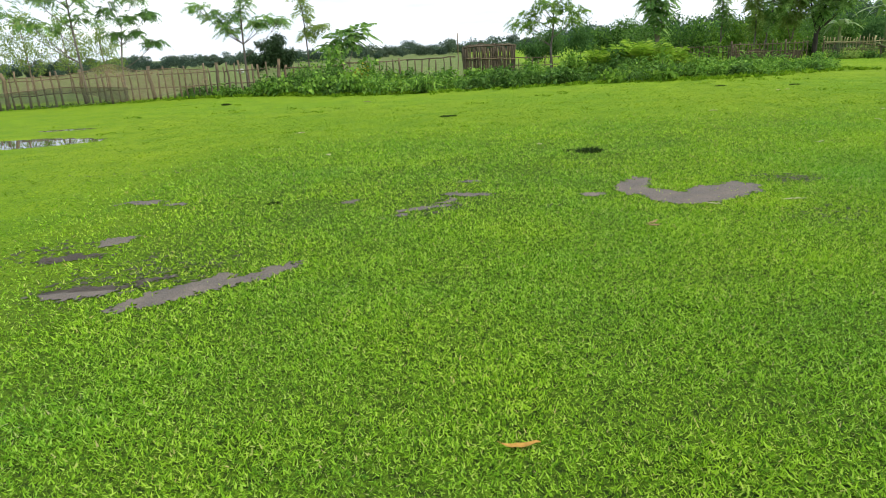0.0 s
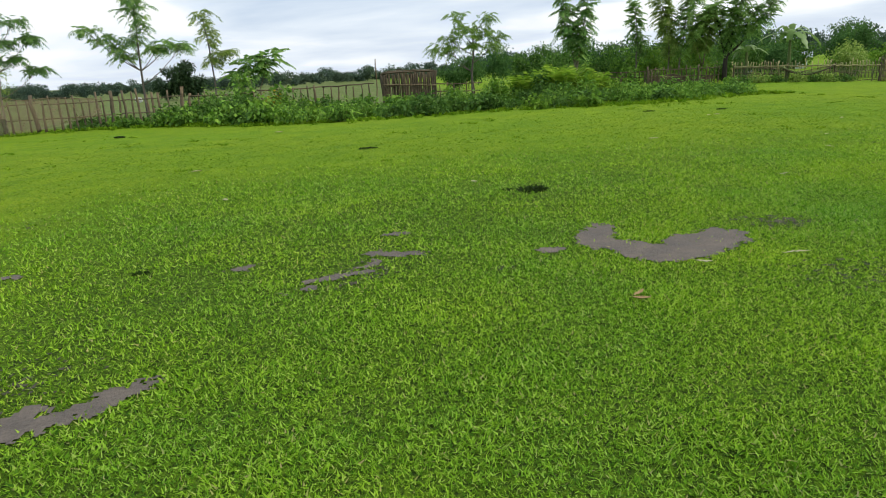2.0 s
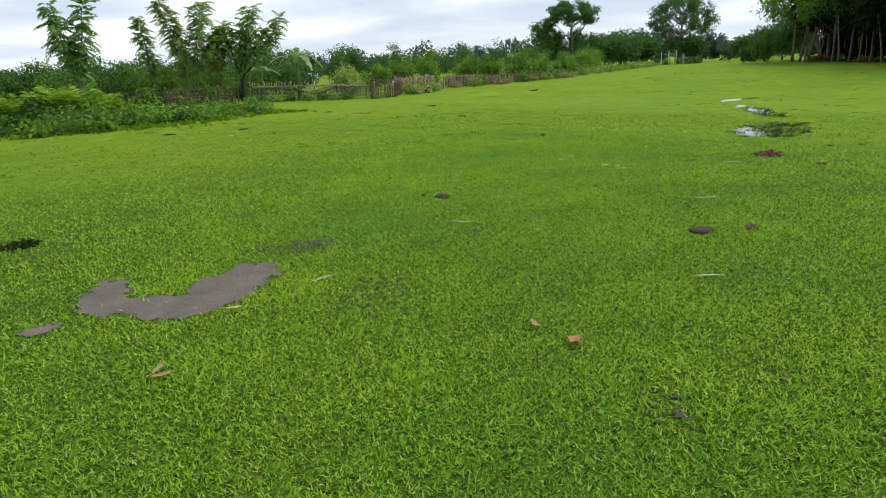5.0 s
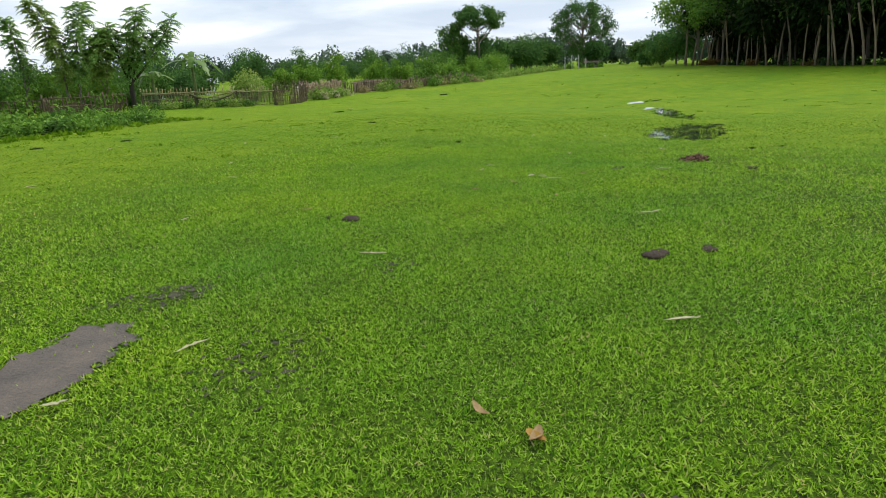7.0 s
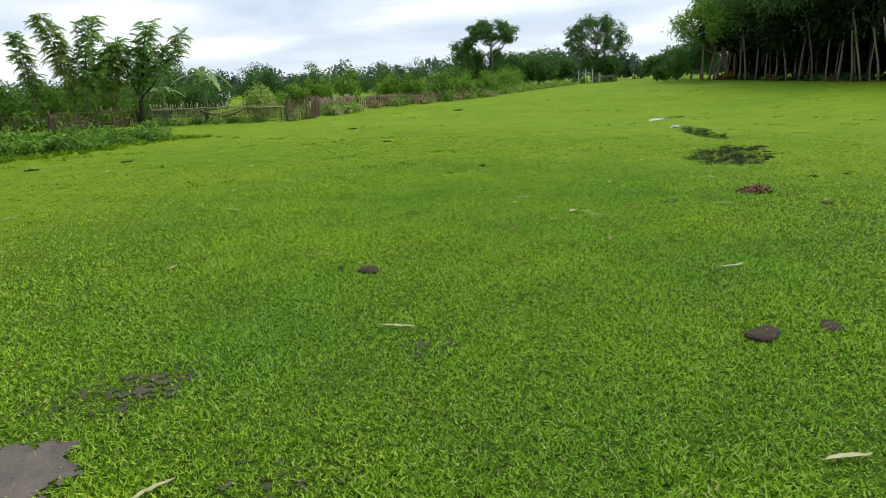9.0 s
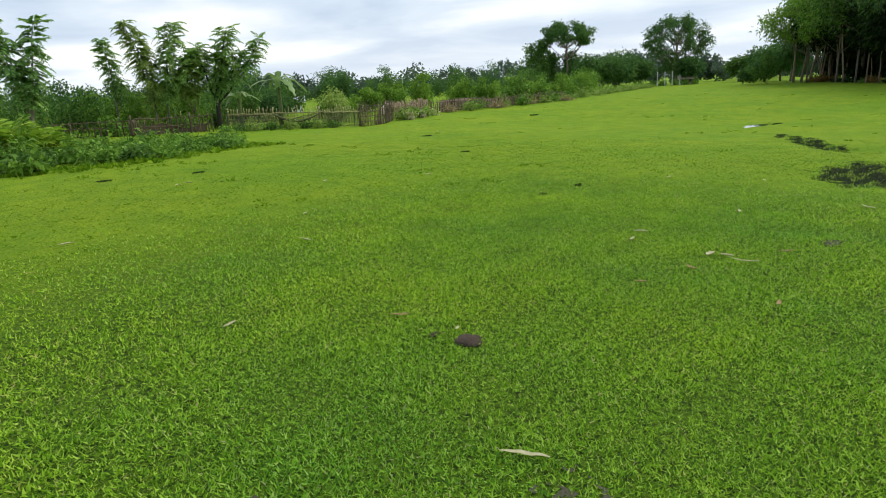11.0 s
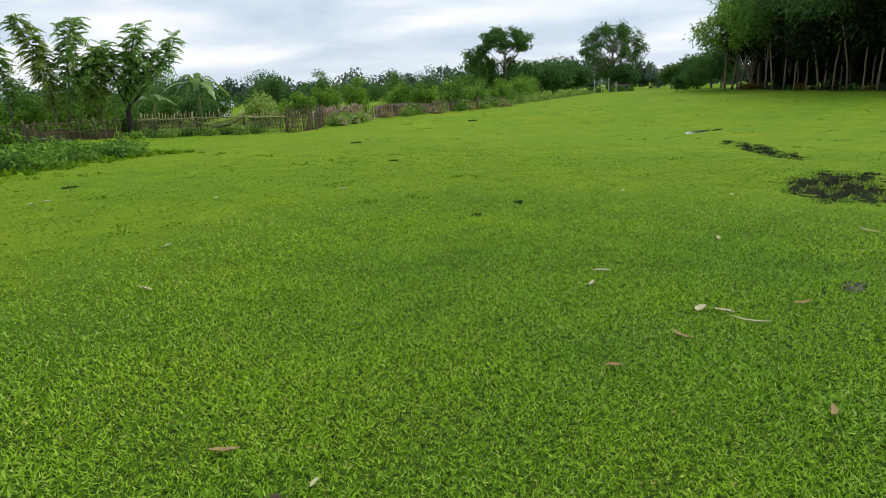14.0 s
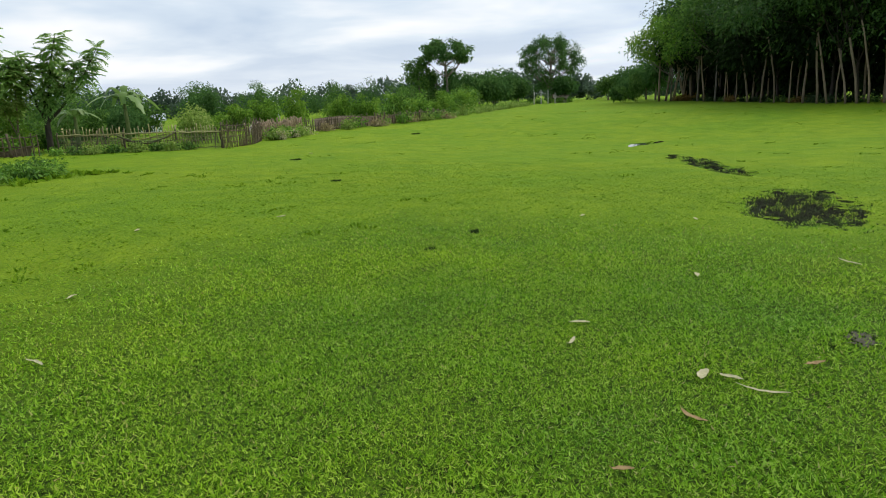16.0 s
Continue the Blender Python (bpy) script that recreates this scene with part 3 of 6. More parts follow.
def off_tread(x, y):
    """Distance from the line along which the turf is seen closest."""
    best = np.full(np.shape(x), 99.0)
    for a, q in zip(TREAD[:-1], TREAD[1:]):
        v = q - a
        t = np.clip(((x - a[0]) * v[0] + (y - a[1]) * v[1]) / (v @ v), 0, 1)
        best = np.minimum(best, np.hypot(x - a[0] - t * v[0], y - a[1] - t * v[1]))
    return best


def build_grass(name, box, per_m2, size, seed, zone, label=""):
    """Leaf blades, one face each. zone: near, mid or pool."""
    rng = np.random.default_rng(seed)
    n = int((box[1] - box[0]) * (box[3] - box[2]) * per_m2)
    x, y = rng.uniform(box[0], box[1], n), rng.uniform(box[2], box[3], n)
    w = thick_part(x, y)
    grow = np.ones(n)
    if zone == "near":
        o = off_tread(x, y)
        ok = rng.random(n) < w * np.clip(1.25 - o / 3.5, 0.2, 1)
        grow = np.clip(0.85 + o / 10.0, 0.9, 1.5)
    elif zone == "mid":
        ex = np.clip(np.minimum(np.minimum(x - box[0], box[1] - x) / 9.0, np.minimum((box[3] - y) / 9.0, (y - box[2]) / 5.0)), 0, 1)
        ok = rng.random(n) < (1 - w) * ex * ex
    elif zone == "pool":
        ok = (water_field(x, y) > -0.25) & (ripple(x, y, 3.3) + 0.6 * ripple(y, x, 8.0) > 0.1)
    else:
        ok = (water_field(x, y) > -0.3) & (ripple(0.7 * x, 1.6 * y, 3.3) + 0.5 * ripple(y, x, 8.0) < -0.12)
    x, y, grow = x[ok], y[ok], grow[ok]
    n = len(x)
    if zone in ("near", "mid"):
        bare = np.clip((mud_field(x, y) + 0.02) / 0.03, 0, 1)
        wet = np.clip((water_field(x, y) + 0.02) / 0.1, 0, 1)
        chance = (1 - 0.985 * bare) * (1 - worn_field(x, y)) * (1 - 0.97 * wet) * np.clip(0.8 + 0.15 * ripple(x, y, 6.0) + (0.5 * ripple(y, x, 29.0) + 0.35 * ripple(x, y, 67.0) if zone == "near" else 0.0), 0.06, 1)
        ok = rng.random(n) < chance
        x, y, grow = x[ok], y[ok], grow[ok]
        n = len(x)
    base = np.stack([x, y, heights(x, y) - 0.004], 1)
    az = rng.uniform(0, 2 * np.pi, n)
    el = rng.uniform(0.1, 1.1, n) if zone != "mid" else rng.uniform(0.02, 0.5, n)
    way = np.stack([np.cos(az) * np.cos(el), np.sin(az) * np.cos(el), np.sin(el)], 1)
    side = unit(np.cross(way, np.array([0, 0, 1.0])) + 0.4 * rng.normal(size=(n, 3)))
    L = (size * rng.uniform(0.6, 1.4, n) * grow * (1.0 + 0.25 * ripple(x, y, 2.3)))[:, None]
    W = L * rng.uniform(0.11, 0.20, n)[:, None]
    lift = np.array([0, 0, 1.0]) * L * rng.uniform(0.0, 0.35, n)[:, None]
    V = np.stack([base + lift - side * W, base + lift + side * W, base + lift + way * L], 1).reshape(-1, 3)
    ob = soup(name, V, np.arange(3 * n).reshape(n, 3), {"mid": "blade_far", "near": "blade", "pool": "tuft", "shallows": "blade"}[zone])
    tagged(ob, label, "grass", kind="stuff")


NEAR, MID = (-5.0, 14.0, -1.6, 13.0), (-13.0, 26.0, -6.0, 23.5)
build_grass("grass", NEAR, 16500, 0.0248, 1, "near", "dense short bright green broad-bladed turf grass")
build_grass("grass", MID, 420, 0.045, 2, "mid", "short bright green turf grass further across the field")
for p in PUDDLES[1:3]:
    build_grass("pool_grass", (p[0] - 3, p[0] + 3, p[1] - 1.4, p[1] + 1.4), 1900, 0.034, 3, "pool", "dark drowned grass standing in the puddle")
    build_grass("shallow_grass", (p[0] - 3, p[0] + 3, p[1] - 1.4, p[1] + 1.4), 1500, 0.036, 4, "shallows", "green grass standing in shallow water")


# ---------------------------------------------------------------- plants
def limb(rng, start, way, length, r0, r1, bend=0.15, k=6):
    """A bending run of points with radii, and its last direction."""
    pts, d = [np.array(start, float)], np.array(way, float)
    for _ in range(k - 1):
        d = unit(d + bend * rng.normal(size=3) / math.sqrt(k) * 1.6)
        pts.append(pts[-1] + d * length / (k - 1))
    return np.array(pts), np.linspace(r0, r1, k), d


def frond(rng, start, way, length, pairs, leaf_len, leaf_wid, sag=0.5):
    """A pinnate leaf: leaflets in pairs along a sagging rib."""
    s = np.linspace(0.15, 1.0, pairs)
    way = unit(np.asarray(way, float))
    pts = start + way * (s * length)[:, None]
    pts[:, 2] -= sag * length * s ** 2
    tang = unit(way - np.array([0, 0, 2 * sag]) * s[:, None])
    right = unit(np.cross(tang, np.array([0, 0, 1.0])))
    B = np.concatenate([pts, pts])
    W = unit(np.concatenate([right, -right]) + 0.75 * np.concatenate([tang, tang]) + np.array([0, 0, -0.25]) + 0.12 * rng.normal(size=(2 * pairs, 3)))
    S = unit(np.concatenate([tang, tang]) - W * (W * np.concatenate([tang, tang])).sum(1)[:, None])
    taper = np.tile(np.sin(np.pi * np.clip(s * 0.85 + 0.12, 0, 1)) * 0.5 + 0.55, 2)
    n = 2 * pairs
    return leaves(B, W, S, leaf_len * taper * rng.uniform(0.85, 1.15, n), leaf_wid * taper * rng.uniform(0.85, 1.15, n), 0.12)


def shoot_tree(x, y, shoots, label, material="pinnate", bark="bark", frond_len=0.75, per_m=17, trunk_r=0.07, seed=0, pairs=8, name="young_tree", leaf_len=0.27):
    """A slender young tree. shoots: lists of (x, y, z) of foot, bend and tip from the base, the leafy share, and frond scale."""
    rng = np.random.default_rng(seed)
    ob = thing(name, x, y, label, "tree")
    runs, fol = [], []
    for foot, bend, tip, leafy, big in shoots:
        foot, bend, tip = (np.array(v, float) for v in (foot, bend, tip))
        s = np.linspace(0, 1, 9)[:, None]
        pts = (1 - s) ** 2 * foot + 2 * s * (1 - s) * bend + s ** 2 * tip
        pts[1:-1] += rng.normal(size=(7, 3)) * 0.02
        length = np.linalg.norm(np.diff(pts, axis=0), axis=1).sum()
        r0 = trunk_r * (1.0 if foot[2] < 0.2 else 0.5)
        runs.append((pts, np.linspace(r0, 0.012, 9)))
        count = int(1.5 * per_m * length * leafy)
        for i in range(count):
            u = 1 - leafy * (i + rng.random()) / count
            p = (1 - u) ** 2 * foot + 2 * u * (1 - u) * bend + u * u * tip
            az = i * 2.4 + rng.normal() * 0.5
            rise = 0.1 + 0.75 * max(0, (u - (1 - leafy)) / leafy) ** 2 + 0.3 * rng.normal()
            way = np.array([math.cos(az), math.sin(az), rise])
            size = big * frond_len * (0.6 + 0.4 * math.sin(math.pi * min(1, 0.25 + (1 - u) / leafy * 0.8))) * rng.uniform(0.55, 1.2)
            fol.append(frond(rng, p, way, size, pairs, leaf_len * size / frond_len, leaf_len * 0.42 * size / frond_len, rng.uniform(0.25, 0.85)))
    soup("trunk", *tubes(runs), bark, ob, smooth=True)
    soup("crown", *join(fol), material, ob)
    return ob


def branch_runs(rng, height, trunk_r, clear, spread, levels=3, lean=(0, 0), forks=3, upness=0.6):
    """Trunk, limbs and twigs. Returns the runs and the tips."""
    runs, tips = [], []
    top = np.array([lean[0], lean[1], clear])
    d0 = unit(np.array([lean[0] * 0.5, lean[1] * 0.5, clear]))
    pts, rad, d = limb(rng, (0, 0, -0.1), d0, clear + 0.1, trunk_r, trunk_r * 0.72, 0.10)
    runs.append((pts, rad))
    ends = [(pts[-1], d, trunk_r * 0.7)]
    left = height - clear
    for lv in range(levels):
        nxt = []
        for p, d, r in ends:
            k = forks + (1 if rng.random() < 0.4 else 0)
            a0 = rng.uniform(0, 6.28)
            for j in range(k):
                a = a0 + j * 6.28 / k + rng.normal() * 0.3
                out = np.array([math.cos(a), math.sin(a), 0]) * spread
                w = unit(out + np.array([0, 0, upness + 0.5 * rng.random()]) + d * 0.5)
                ln = left * (0.52, 0.36, 0.24)[min(lv, 2)] * rng.uniform(0.75, 1.2)
                q, rr, e = limb(rng, p, w, ln, r * 0.62, r * 0.36, 0.25, 5)
                runs.append((q, rr))
                nxt.append((q[-1], e, r * 0.4))
                if lv > 0:
                    tips.append(q[2])
        ends = nxt
    tips += [p for p, _, _ in ends]
    return runs, np.array(tips)


def clump_leaves(rng, tips, per_tip, radius, leaf, flat=0.6, droop=0.2, wide=0.42):
    n = len(tips) * per_tip
    c = np.repeat(tips, per_tip, 0)
    off = random_dirs(rng, n) * (rng.random(n) ** 0.45 * radius)[:, None]
    off[:, 2] *= flat
    # leaves in small sprays, not evenly spread
    off += 0.25 * radius * np.repeat(rng.uniform(-1.3, 1.3, size=(max(1, n // 6) + 1, 3)), 6, 0)[:n] * np.array([1, 1, 0.6])
    way = unit(off + 0.8 * random_dirs(rng, n) * radius + np.array([0, 0, -0.15 * radius]))
    L = leaf * rng.uniform(0.6, 1.3, n)
    return leaves(c + off, way, side_of(rng, way), L, L * wide, droop)


def broad_tree(x, y, height, label, seed, clear=None, trunk_r=0.12, spread=0.8, per_tip=40, radius=0.45, leaf=0.16, material="tree", bark="bark", levels=2, lean=(0, 0), forks=3,
               name="tree", flat=0.6, upness=0.6, turn=0.0, group="", squash=1.0, sleeve=0, twig=""):
    rng = np.random.default_rng(seed)
    ob = thing(name, x, y, label, "tree", group, turn)
    runs, tips = branch_runs(rng, height - radius * flat, trunk_r, clear if clear is not None else height * 0.35, spread, levels, lean, forks, upness)
    top = tips[:, 2].max()
    k = (height - radius * flat) / top
    runs = [(p * np.array([squash, squash, k]), r) for p, r in runs]
    tips = tips * np.array([squash, squash, k])
    if sleeve:
        a, o = rng.uniform(0, 6.28, sleeve), rng.uniform(0.5, 1.7, sleeve)
        up = np.linspace(clear * 1.25, height * 0.7, sleeve)
        tips = np.concatenate([tips, np.stack([np.cos(a) * o + lean[0] * up / height, np.sin(a) * o + lean[1] * up / height, up], 1)])
    if twig:
        soup("trunk", *tubes(runs[:1], 6), bark, ob, smooth=True)
        soup("upper_stem", *tubes(runs[1:], 5), twig, ob, smooth=True)
    else:
        soup("trunk", *tubes(runs, 5), bark, ob, smooth=True)
    soup("crown", *clump_leaves(rng, tips, per_tip, radius, leaf, flat), material, ob)
    return ob


def clump_fronds(rng, tips, per_tip, radius, length, flat):
    """Drooping pinnate leaves round each tip."""
    out = []
    for c in tips:
        for k in range(per_tip):
            a = rng.uniform(0, 6.28)
            off = random_dirs(rng, 1)[0] * rng.random() ** 0.5 * radius * np.array([1, 1, flat])
            way = np.array([math.cos(a), math.sin(a), rng.uniform(-0.2, 0.8)])
            ln = length * rng.uniform(0.6, 1.25)
            out.append(frond(rng, c + off, way, ln, 6, 0.42 * ln, 0.15 * ln, rng.uniform(0.35, 0.9)))
    return join(out)


def clump_tree(x, y, trunk, clumps, label, seed, leaf=0.2, density=60, trunk_r=0.1, material="tree", bark="bark", name="tree", feather=0.0):
    """A tree whose crown is made of separate leaf masses. trunk: points; clumps: (x, y, z, radius, flatness) from the base."""
    rng = np.random.default_rng(seed)
    ob = thing(name, x, y, label, "tree")
    trunk = np.array(trunk, float)
    s = np.linspace(0, 1, 7)
    u = np.linspace(0, 1, len(trunk))
    pts = np.stack([np.interp(s, u, trunk[:, i]) for i in range(3)], 1)
    runs = [(pts, np.linspace(trunk_r, trunk_r * 0.45, 7))]
    tips, per = [], []
    for cx, cy, cz, r, f in clumps:
        goal = np.array([cx, cy, cz])
        k = int(np.argmin(np.abs(pts[:, 2] - max(pts[2, 2], cz - 0.7 * math.hypot(cx - pts[-1, 0], cy - pts[-1, 1]) - 0.3 * r))))
        a = pts[k]
        w = np.linspace(0, 1, 5)[:, None]
        mid = (a + goal) / 2 + np.array([0, 0, -0.12 * np.linalg.norm(goal - a)])
        q = (1 - w) ** 2 * a + 2 * w * (1 - w) * mid + w * w * goal
        runs.append((q, np.linspace(trunk_r * 0.4, trunk_r * 0.1, 5)))
        m = 9
        off = random_dirs(rng, m) * (rng.random(m) ** 0.5)[:, None] * r * np.array([1, 1, f])
        tips.append(goal + off)
        for t in off[:4]:
            runs.append((np.array([q[3], (q[3] + goal + t) / 2, goal + t]), np.array([trunk_r * 0.12, trunk_r * 0.09, trunk_r * 0.05])))
        per.append((r, f))
    fol = []
    for t, (r, f) in zip(tips, per):
        if feather:
            fol.append(clump_fronds(rng, t, max(2, density // 70), r * 0.55, feather, f))
        else:
            fol.append(clump_leaves(rng, t, density // 9 + 1, r * 0.5, leaf, f))
    soup("trunk", *tubes(runs, 5), bark, ob, smooth=True)
    soup("crown", *join(fol), material, ob)
    return ob


def dome(seed, n, rx, rz, cz, r, f=0.7, low=-0.2):
    """Leaf masses spread over a dome."""
    rng = np.random.default_rng(seed)
    out = []
    for i in range(n):
        z = low + (1 - low) * (i + 0.5) / n
        a = i * 2.4 + rng.normal() * 0.25
        k = math.sqrt(max(0.0, 1 - z * z)) * rng.uniform(0.75, 1.0)
        out.append((rx * k * math.cos(a), rx * k * math.sin(a), cz + rz * z, r * rng.uniform(0.75, 1.25), f))
    return out


def shrub(x, y, height, width, label, seed, leaf=0.12, count=420, material="hedge", name="shrub", group="", wide=0.55, category="shrub"):
    """A bush: stems from the ground and leaves in uneven tufts at their ends."""
    rng = np.random.default_rng(seed)
    ob = thing(name, x, y, label, category, group)
    runs, tips = [], []
    for i in range(9):
        a, o = rng.uniform(0, 6.28), rng.uniform(0.1, 1.0)
        top = np.array([math.cos(a) * o * width * 0.5, math.sin(a) * o * width * 0.5, height * (1 - 0.5 * o * o) * rng.uniform(0.6, 1.0)])
        foot = np.array([top[0] * 0.25, top[1] * 0.25, -0.05])
        s = np.linspace(0, 1, 4)[:, None]
        pts = foot + (top - foot) * s + rng.normal(size=(4, 3)) * 0.03
        runs.append((pts, np.linspace(0.014, 0.005, 4)))
        tips += [pts[3], pts[2], pts[1] * 0.5 + pts[2] * 0.5]
    soup("stem", *tubes(runs, 4), "green_stem", ob)
    per = max(4, count // len(tips))
    tips = np.array(tips)
    V, F = clump_leaves(rng, tips, per, (0.155 if count > 2000 else 0.24) * (width + height) * 0.5, leaf, 0.75, 0.25, wide)
    V[:, 2] = np.maximum(V[:, 2], 0.02)
    soup("foliage", V, F, material, ob)
    return ob


def fern_clump(x, y, height, label, seed, n=16, material="fern", name="fern", turn=0.0):
    rng = np.random.default_rng(seed)
    ob = thing(name, x, y, label, "fern", "tall ferns in the hedge", turn)
    fol, runs = [], []
    for i in range(n):
        a = i * 2.4 + rng.normal() * 0.2
        way = np.array([math.cos(a), math.sin(a), rng.uniform(1.1, 3.2)])
        ln = height * rng.uniform(0.8, 1.15)
        fol.append(frond(rng, np.array([0, 0, 0.1]), way, ln, 12, 0.26 * height, 0.055 * height, rng.uniform(0.25, 0.5)))
        w = unit(way)
        runs.append((np.array([(0, 0, 0), w * ln * 0.3, w * ln * 0.6 - np.array([0, 0, 0.1 * ln])]), np.array([0.012, 0.009, 0.004])))
    soup("stalk", *tubes(runs, 4), "green_stem", ob)
    soup("foliage", *join(fol), material, ob)
    return ob


def banana(x, y, height, label, seed):
    """A banana plant: thick pale stem and long arching blades."""
    rng = np.random.default_rng(seed)
    ob = thing("banana_plant", x, y, label, "plant")
    stem = np.array([(0, 0, -0.05), (0.03, 0, height * 0.3), (0.02, 0.02, height * 0.58)])
    soup("stem", *tubes([(stem, np.array([0.12, 0.09, 0.06]))], 8), "green_stem", ob, smooth=True)
    for i in range(11):
        a = i * 2.4 + rng.normal() * 0.2
        up = rng.uniform(0.7, 3.0)
        ln, wd = height * rng.uniform(0.48, 0.66), height * 0.062
        w = unit(np.array([math.cos(a), math.sin(a), up]))
        s = np.linspace(0, 1, 12)
        c = stem[-1] + w * (s * ln)[:, None]
        c[:, 2] -= rng.uniform(0.65, 1.1) * ln * s ** 2.0
        t = unit(np.gradient(c, axis=0))
        r = unit(np.cross(t, np.array([0, 0, 1.0])))
        half = wd * np.sin(np.pi * np.clip(s * 0.9 + 0.06, 0, 1)) ** 0.6 * (s > 0.12)
        half = half * (1 - 0.55 * rng.random(12)) + 0.012
        drop = np.array([0, 0, -0.35]) * half[:, None]
        V = np.concatenate([c + r * half[:, None] + drop, c, c - r * half[:, None] + drop])
        F = [(j, j + 1, 12 + j + 1, 12 + j) for j in range(11)] + [(12 + j, 12 + j + 1, 24 + j + 1, 24 + j) for j in range(11)]
        soup("blade", V, np.array(F), "banana_leaf", ob)
    return ob


# young pinnate-leaved trees along the boundary
clump_tree(-8.1, 28.9, [(0, 0, -0.1), (0.02, 0, 1.5), (0.05, 0, 2.6), (0.15, 0, 4.4)], [(0.15, 0, 4.75, 0.4, 0.8), (0.05, 0.1, 4.3, 0.5, 0.8), (0.2, 0, 3.8, 0.5, 0.8), (-0.1, 0, 3.3, 0.5, 0.7), (-0.7, 0, 3.0, 0.45, 0.5), (-1.2, 0.1, 3.3, 0.45, 0.5), (-1.7, 0, 3.6, 0.4, 0.5), (0.7, 0, 2.8, 0.4, 0.5), (1.2, 0.1, 3.05, 0.45, 0.5), (1.65, 0, 2.9, 0.35, 0.4), (-0.5, 0.3, 2.6, 0.35, 0.5)],
           "slender young tree with layered drooping leaves and bare trunk", 11, 0.19, 300, 0.055, "pinnate", name="young_tree", feather=0.42)
clump_tree(-5.7, 30.35, [(0, 0, -0.1), (0.05, 0, 1.5), (0.0, 0, 3.0), (-0.1, 0, 4.0)], [(-0.15, 0, 4.1, 0.3, 0.9), (-0.1, 0, 3.6, 0.4, 0.8), (0.05, 0, 3.1, 0.45, 0.8), (0.3, 0, 2.6, 0.4, 0.7), (0.7, 0, 2.7, 0.3, 0.5), (0.0, 0.1, 2.3, 0.3, 0.6)],
           "thin young tree with pale yellow-green leaves", 12, 0.16, 240, 0.04, "pale", name="young_tree", feather=0.42)
shoot_tree(-4.2, 29.6, [((0, 0, -0.1), (0.1, 0, 1.4), (0.2, 0, 2.3), 0.25, 1.2), ((0, 0, -0.1), (0.5, 0, 1.2), (0.95, 0.1, 2.4), 0.25, 1.2), ((0, 0, -0.1), (-0.3, 0, 1.0), (-0.3, 0.1, 1.9), 0.3, 1.0)],
           "small sapling with flat star-like fronds", seed=13, per_m=30, trunk_r=0.03)
clump_tree(-14.75, 28.4, [(0, 0, -0.1), (-0.05, 0, 1.6), (-0.1, 0, 3.0), (-0.1, 0, 4.6)], [(-0.9, 0, 3.1, 0.6, 0.6), (-1.9, 0.1, 3.3, 0.6, 0.6), (0.3, 0, 3.4, 0.6, 0.7), (-0.6, 0.2, 4.3, 0.7, 0.7), (-1.5, 0, 4.3, 0.6, 0.6), (0.5, -0.2, 4.2, 0.5, 0.6), (-2.7, 0, 3.7, 0.6, 0.6), (-0.2, 0, 5.2, 0.7, 0.6), (-1.6, 0, 5.2, 0.6, 0.6)],
           "young tree with drooping leaf clumps behind the fence", 21, 0.18, 340, 0.06, "pinnate", name="young_tree", feather=0.42)
clump_tree(-13.45, 29.1, [(0, 0, -0.1), (0.02, 0, 1.0), (0.05, 0, 1.5), (0.3, 0, 3.0)], [(0.1, 0, 4.3, 0.45, 0.6), (0.9, 0.1, 4.0, 0.45, 0.6), (-0.3, 0, 3.6, 0.45, 0.6), (0.6, 0, 3.4, 0.5, 0.6), (1.5, 0, 3.5, 0.4, 0.5), (0.0, 0.1, 2.7, 0.35, 0.5), (0.9, 0, 2.7, 0.4, 0.5), (1.5, 0.2, 2.3, 0.3, 0.4), (-0.3, 0, 4.7, 0.3, 0.6)],
           "forked young tree with dark feathery leaf clumps", 22, 0.16, 300, 0.05, "pinnate_dark", name="young_tree", feather=0.42)
clump_tree(5.25, 30.7, [(0, 0, -0.1), (0.0, 0, 1.2), (0.1, 0, 1.9), (0.1, 0, 2.8)], [(-1.4, 0, 2.3, 0.4, 0.7), (-1.0, 0.2, 2.7, 0.45, 0.7), (-0.4, 0, 2.9, 0.5, 0.7), (-0.6, 0, 3.5, 0.4, 0.8), (0.2, 0.2, 3.1, 0.5, 0.7), (0.75, 0, 3.5, 0.4, 0.9), (0.6, 0, 2.8, 0.4, 0.7), (1.3, 0.1, 2.6, 0.35, 0.7), (0.0, 0, 2.3, 0.4, 0.6), (-0.9, 0, 2.1, 0.35, 0.6), (0.85, 0, 2.2, 0.35, 0.6)],
           "small open-crowned tree with pale green leaves", 23, 0.15, 260, 0.06, "lime", name="young_tree", feather=0.42)
shoot_tree(10.9, 33.4, [((0, 0, -0.1), (0.1, 0, 1.8), (0.65, -0.21, 4.62), 0.62, 0.95), ((0, 0, 0.9), (-0.3, 0, 2.2), (-0.63, 0.22, 4.46), 0.62, 0.95), ((0, 0, 0.9), (0.0, 0, 2.0), (-0.1, 0.2, 2.9), 0.6, 0.8)],
           "twin-stemmed young tree with tiered feathery leaves", "pinnate", seed=14, per_m=30, trunk_r=0.08)
shoot_tree(15.5, 36.9, [((0, 0, -0.1), (0.15, 0, 2.0), (-0.2, 0, 4.35), 0.52, 0.8), ((0, 0, 0.8), (0.3, 0, 1.6), (0.4, 0.1, 2.5), 0.6, 0.7)],
           "single-stemmed young tree with tiered feathery leaves", "pinnate", seed=15, per_m=32, trunk_r=0.05)
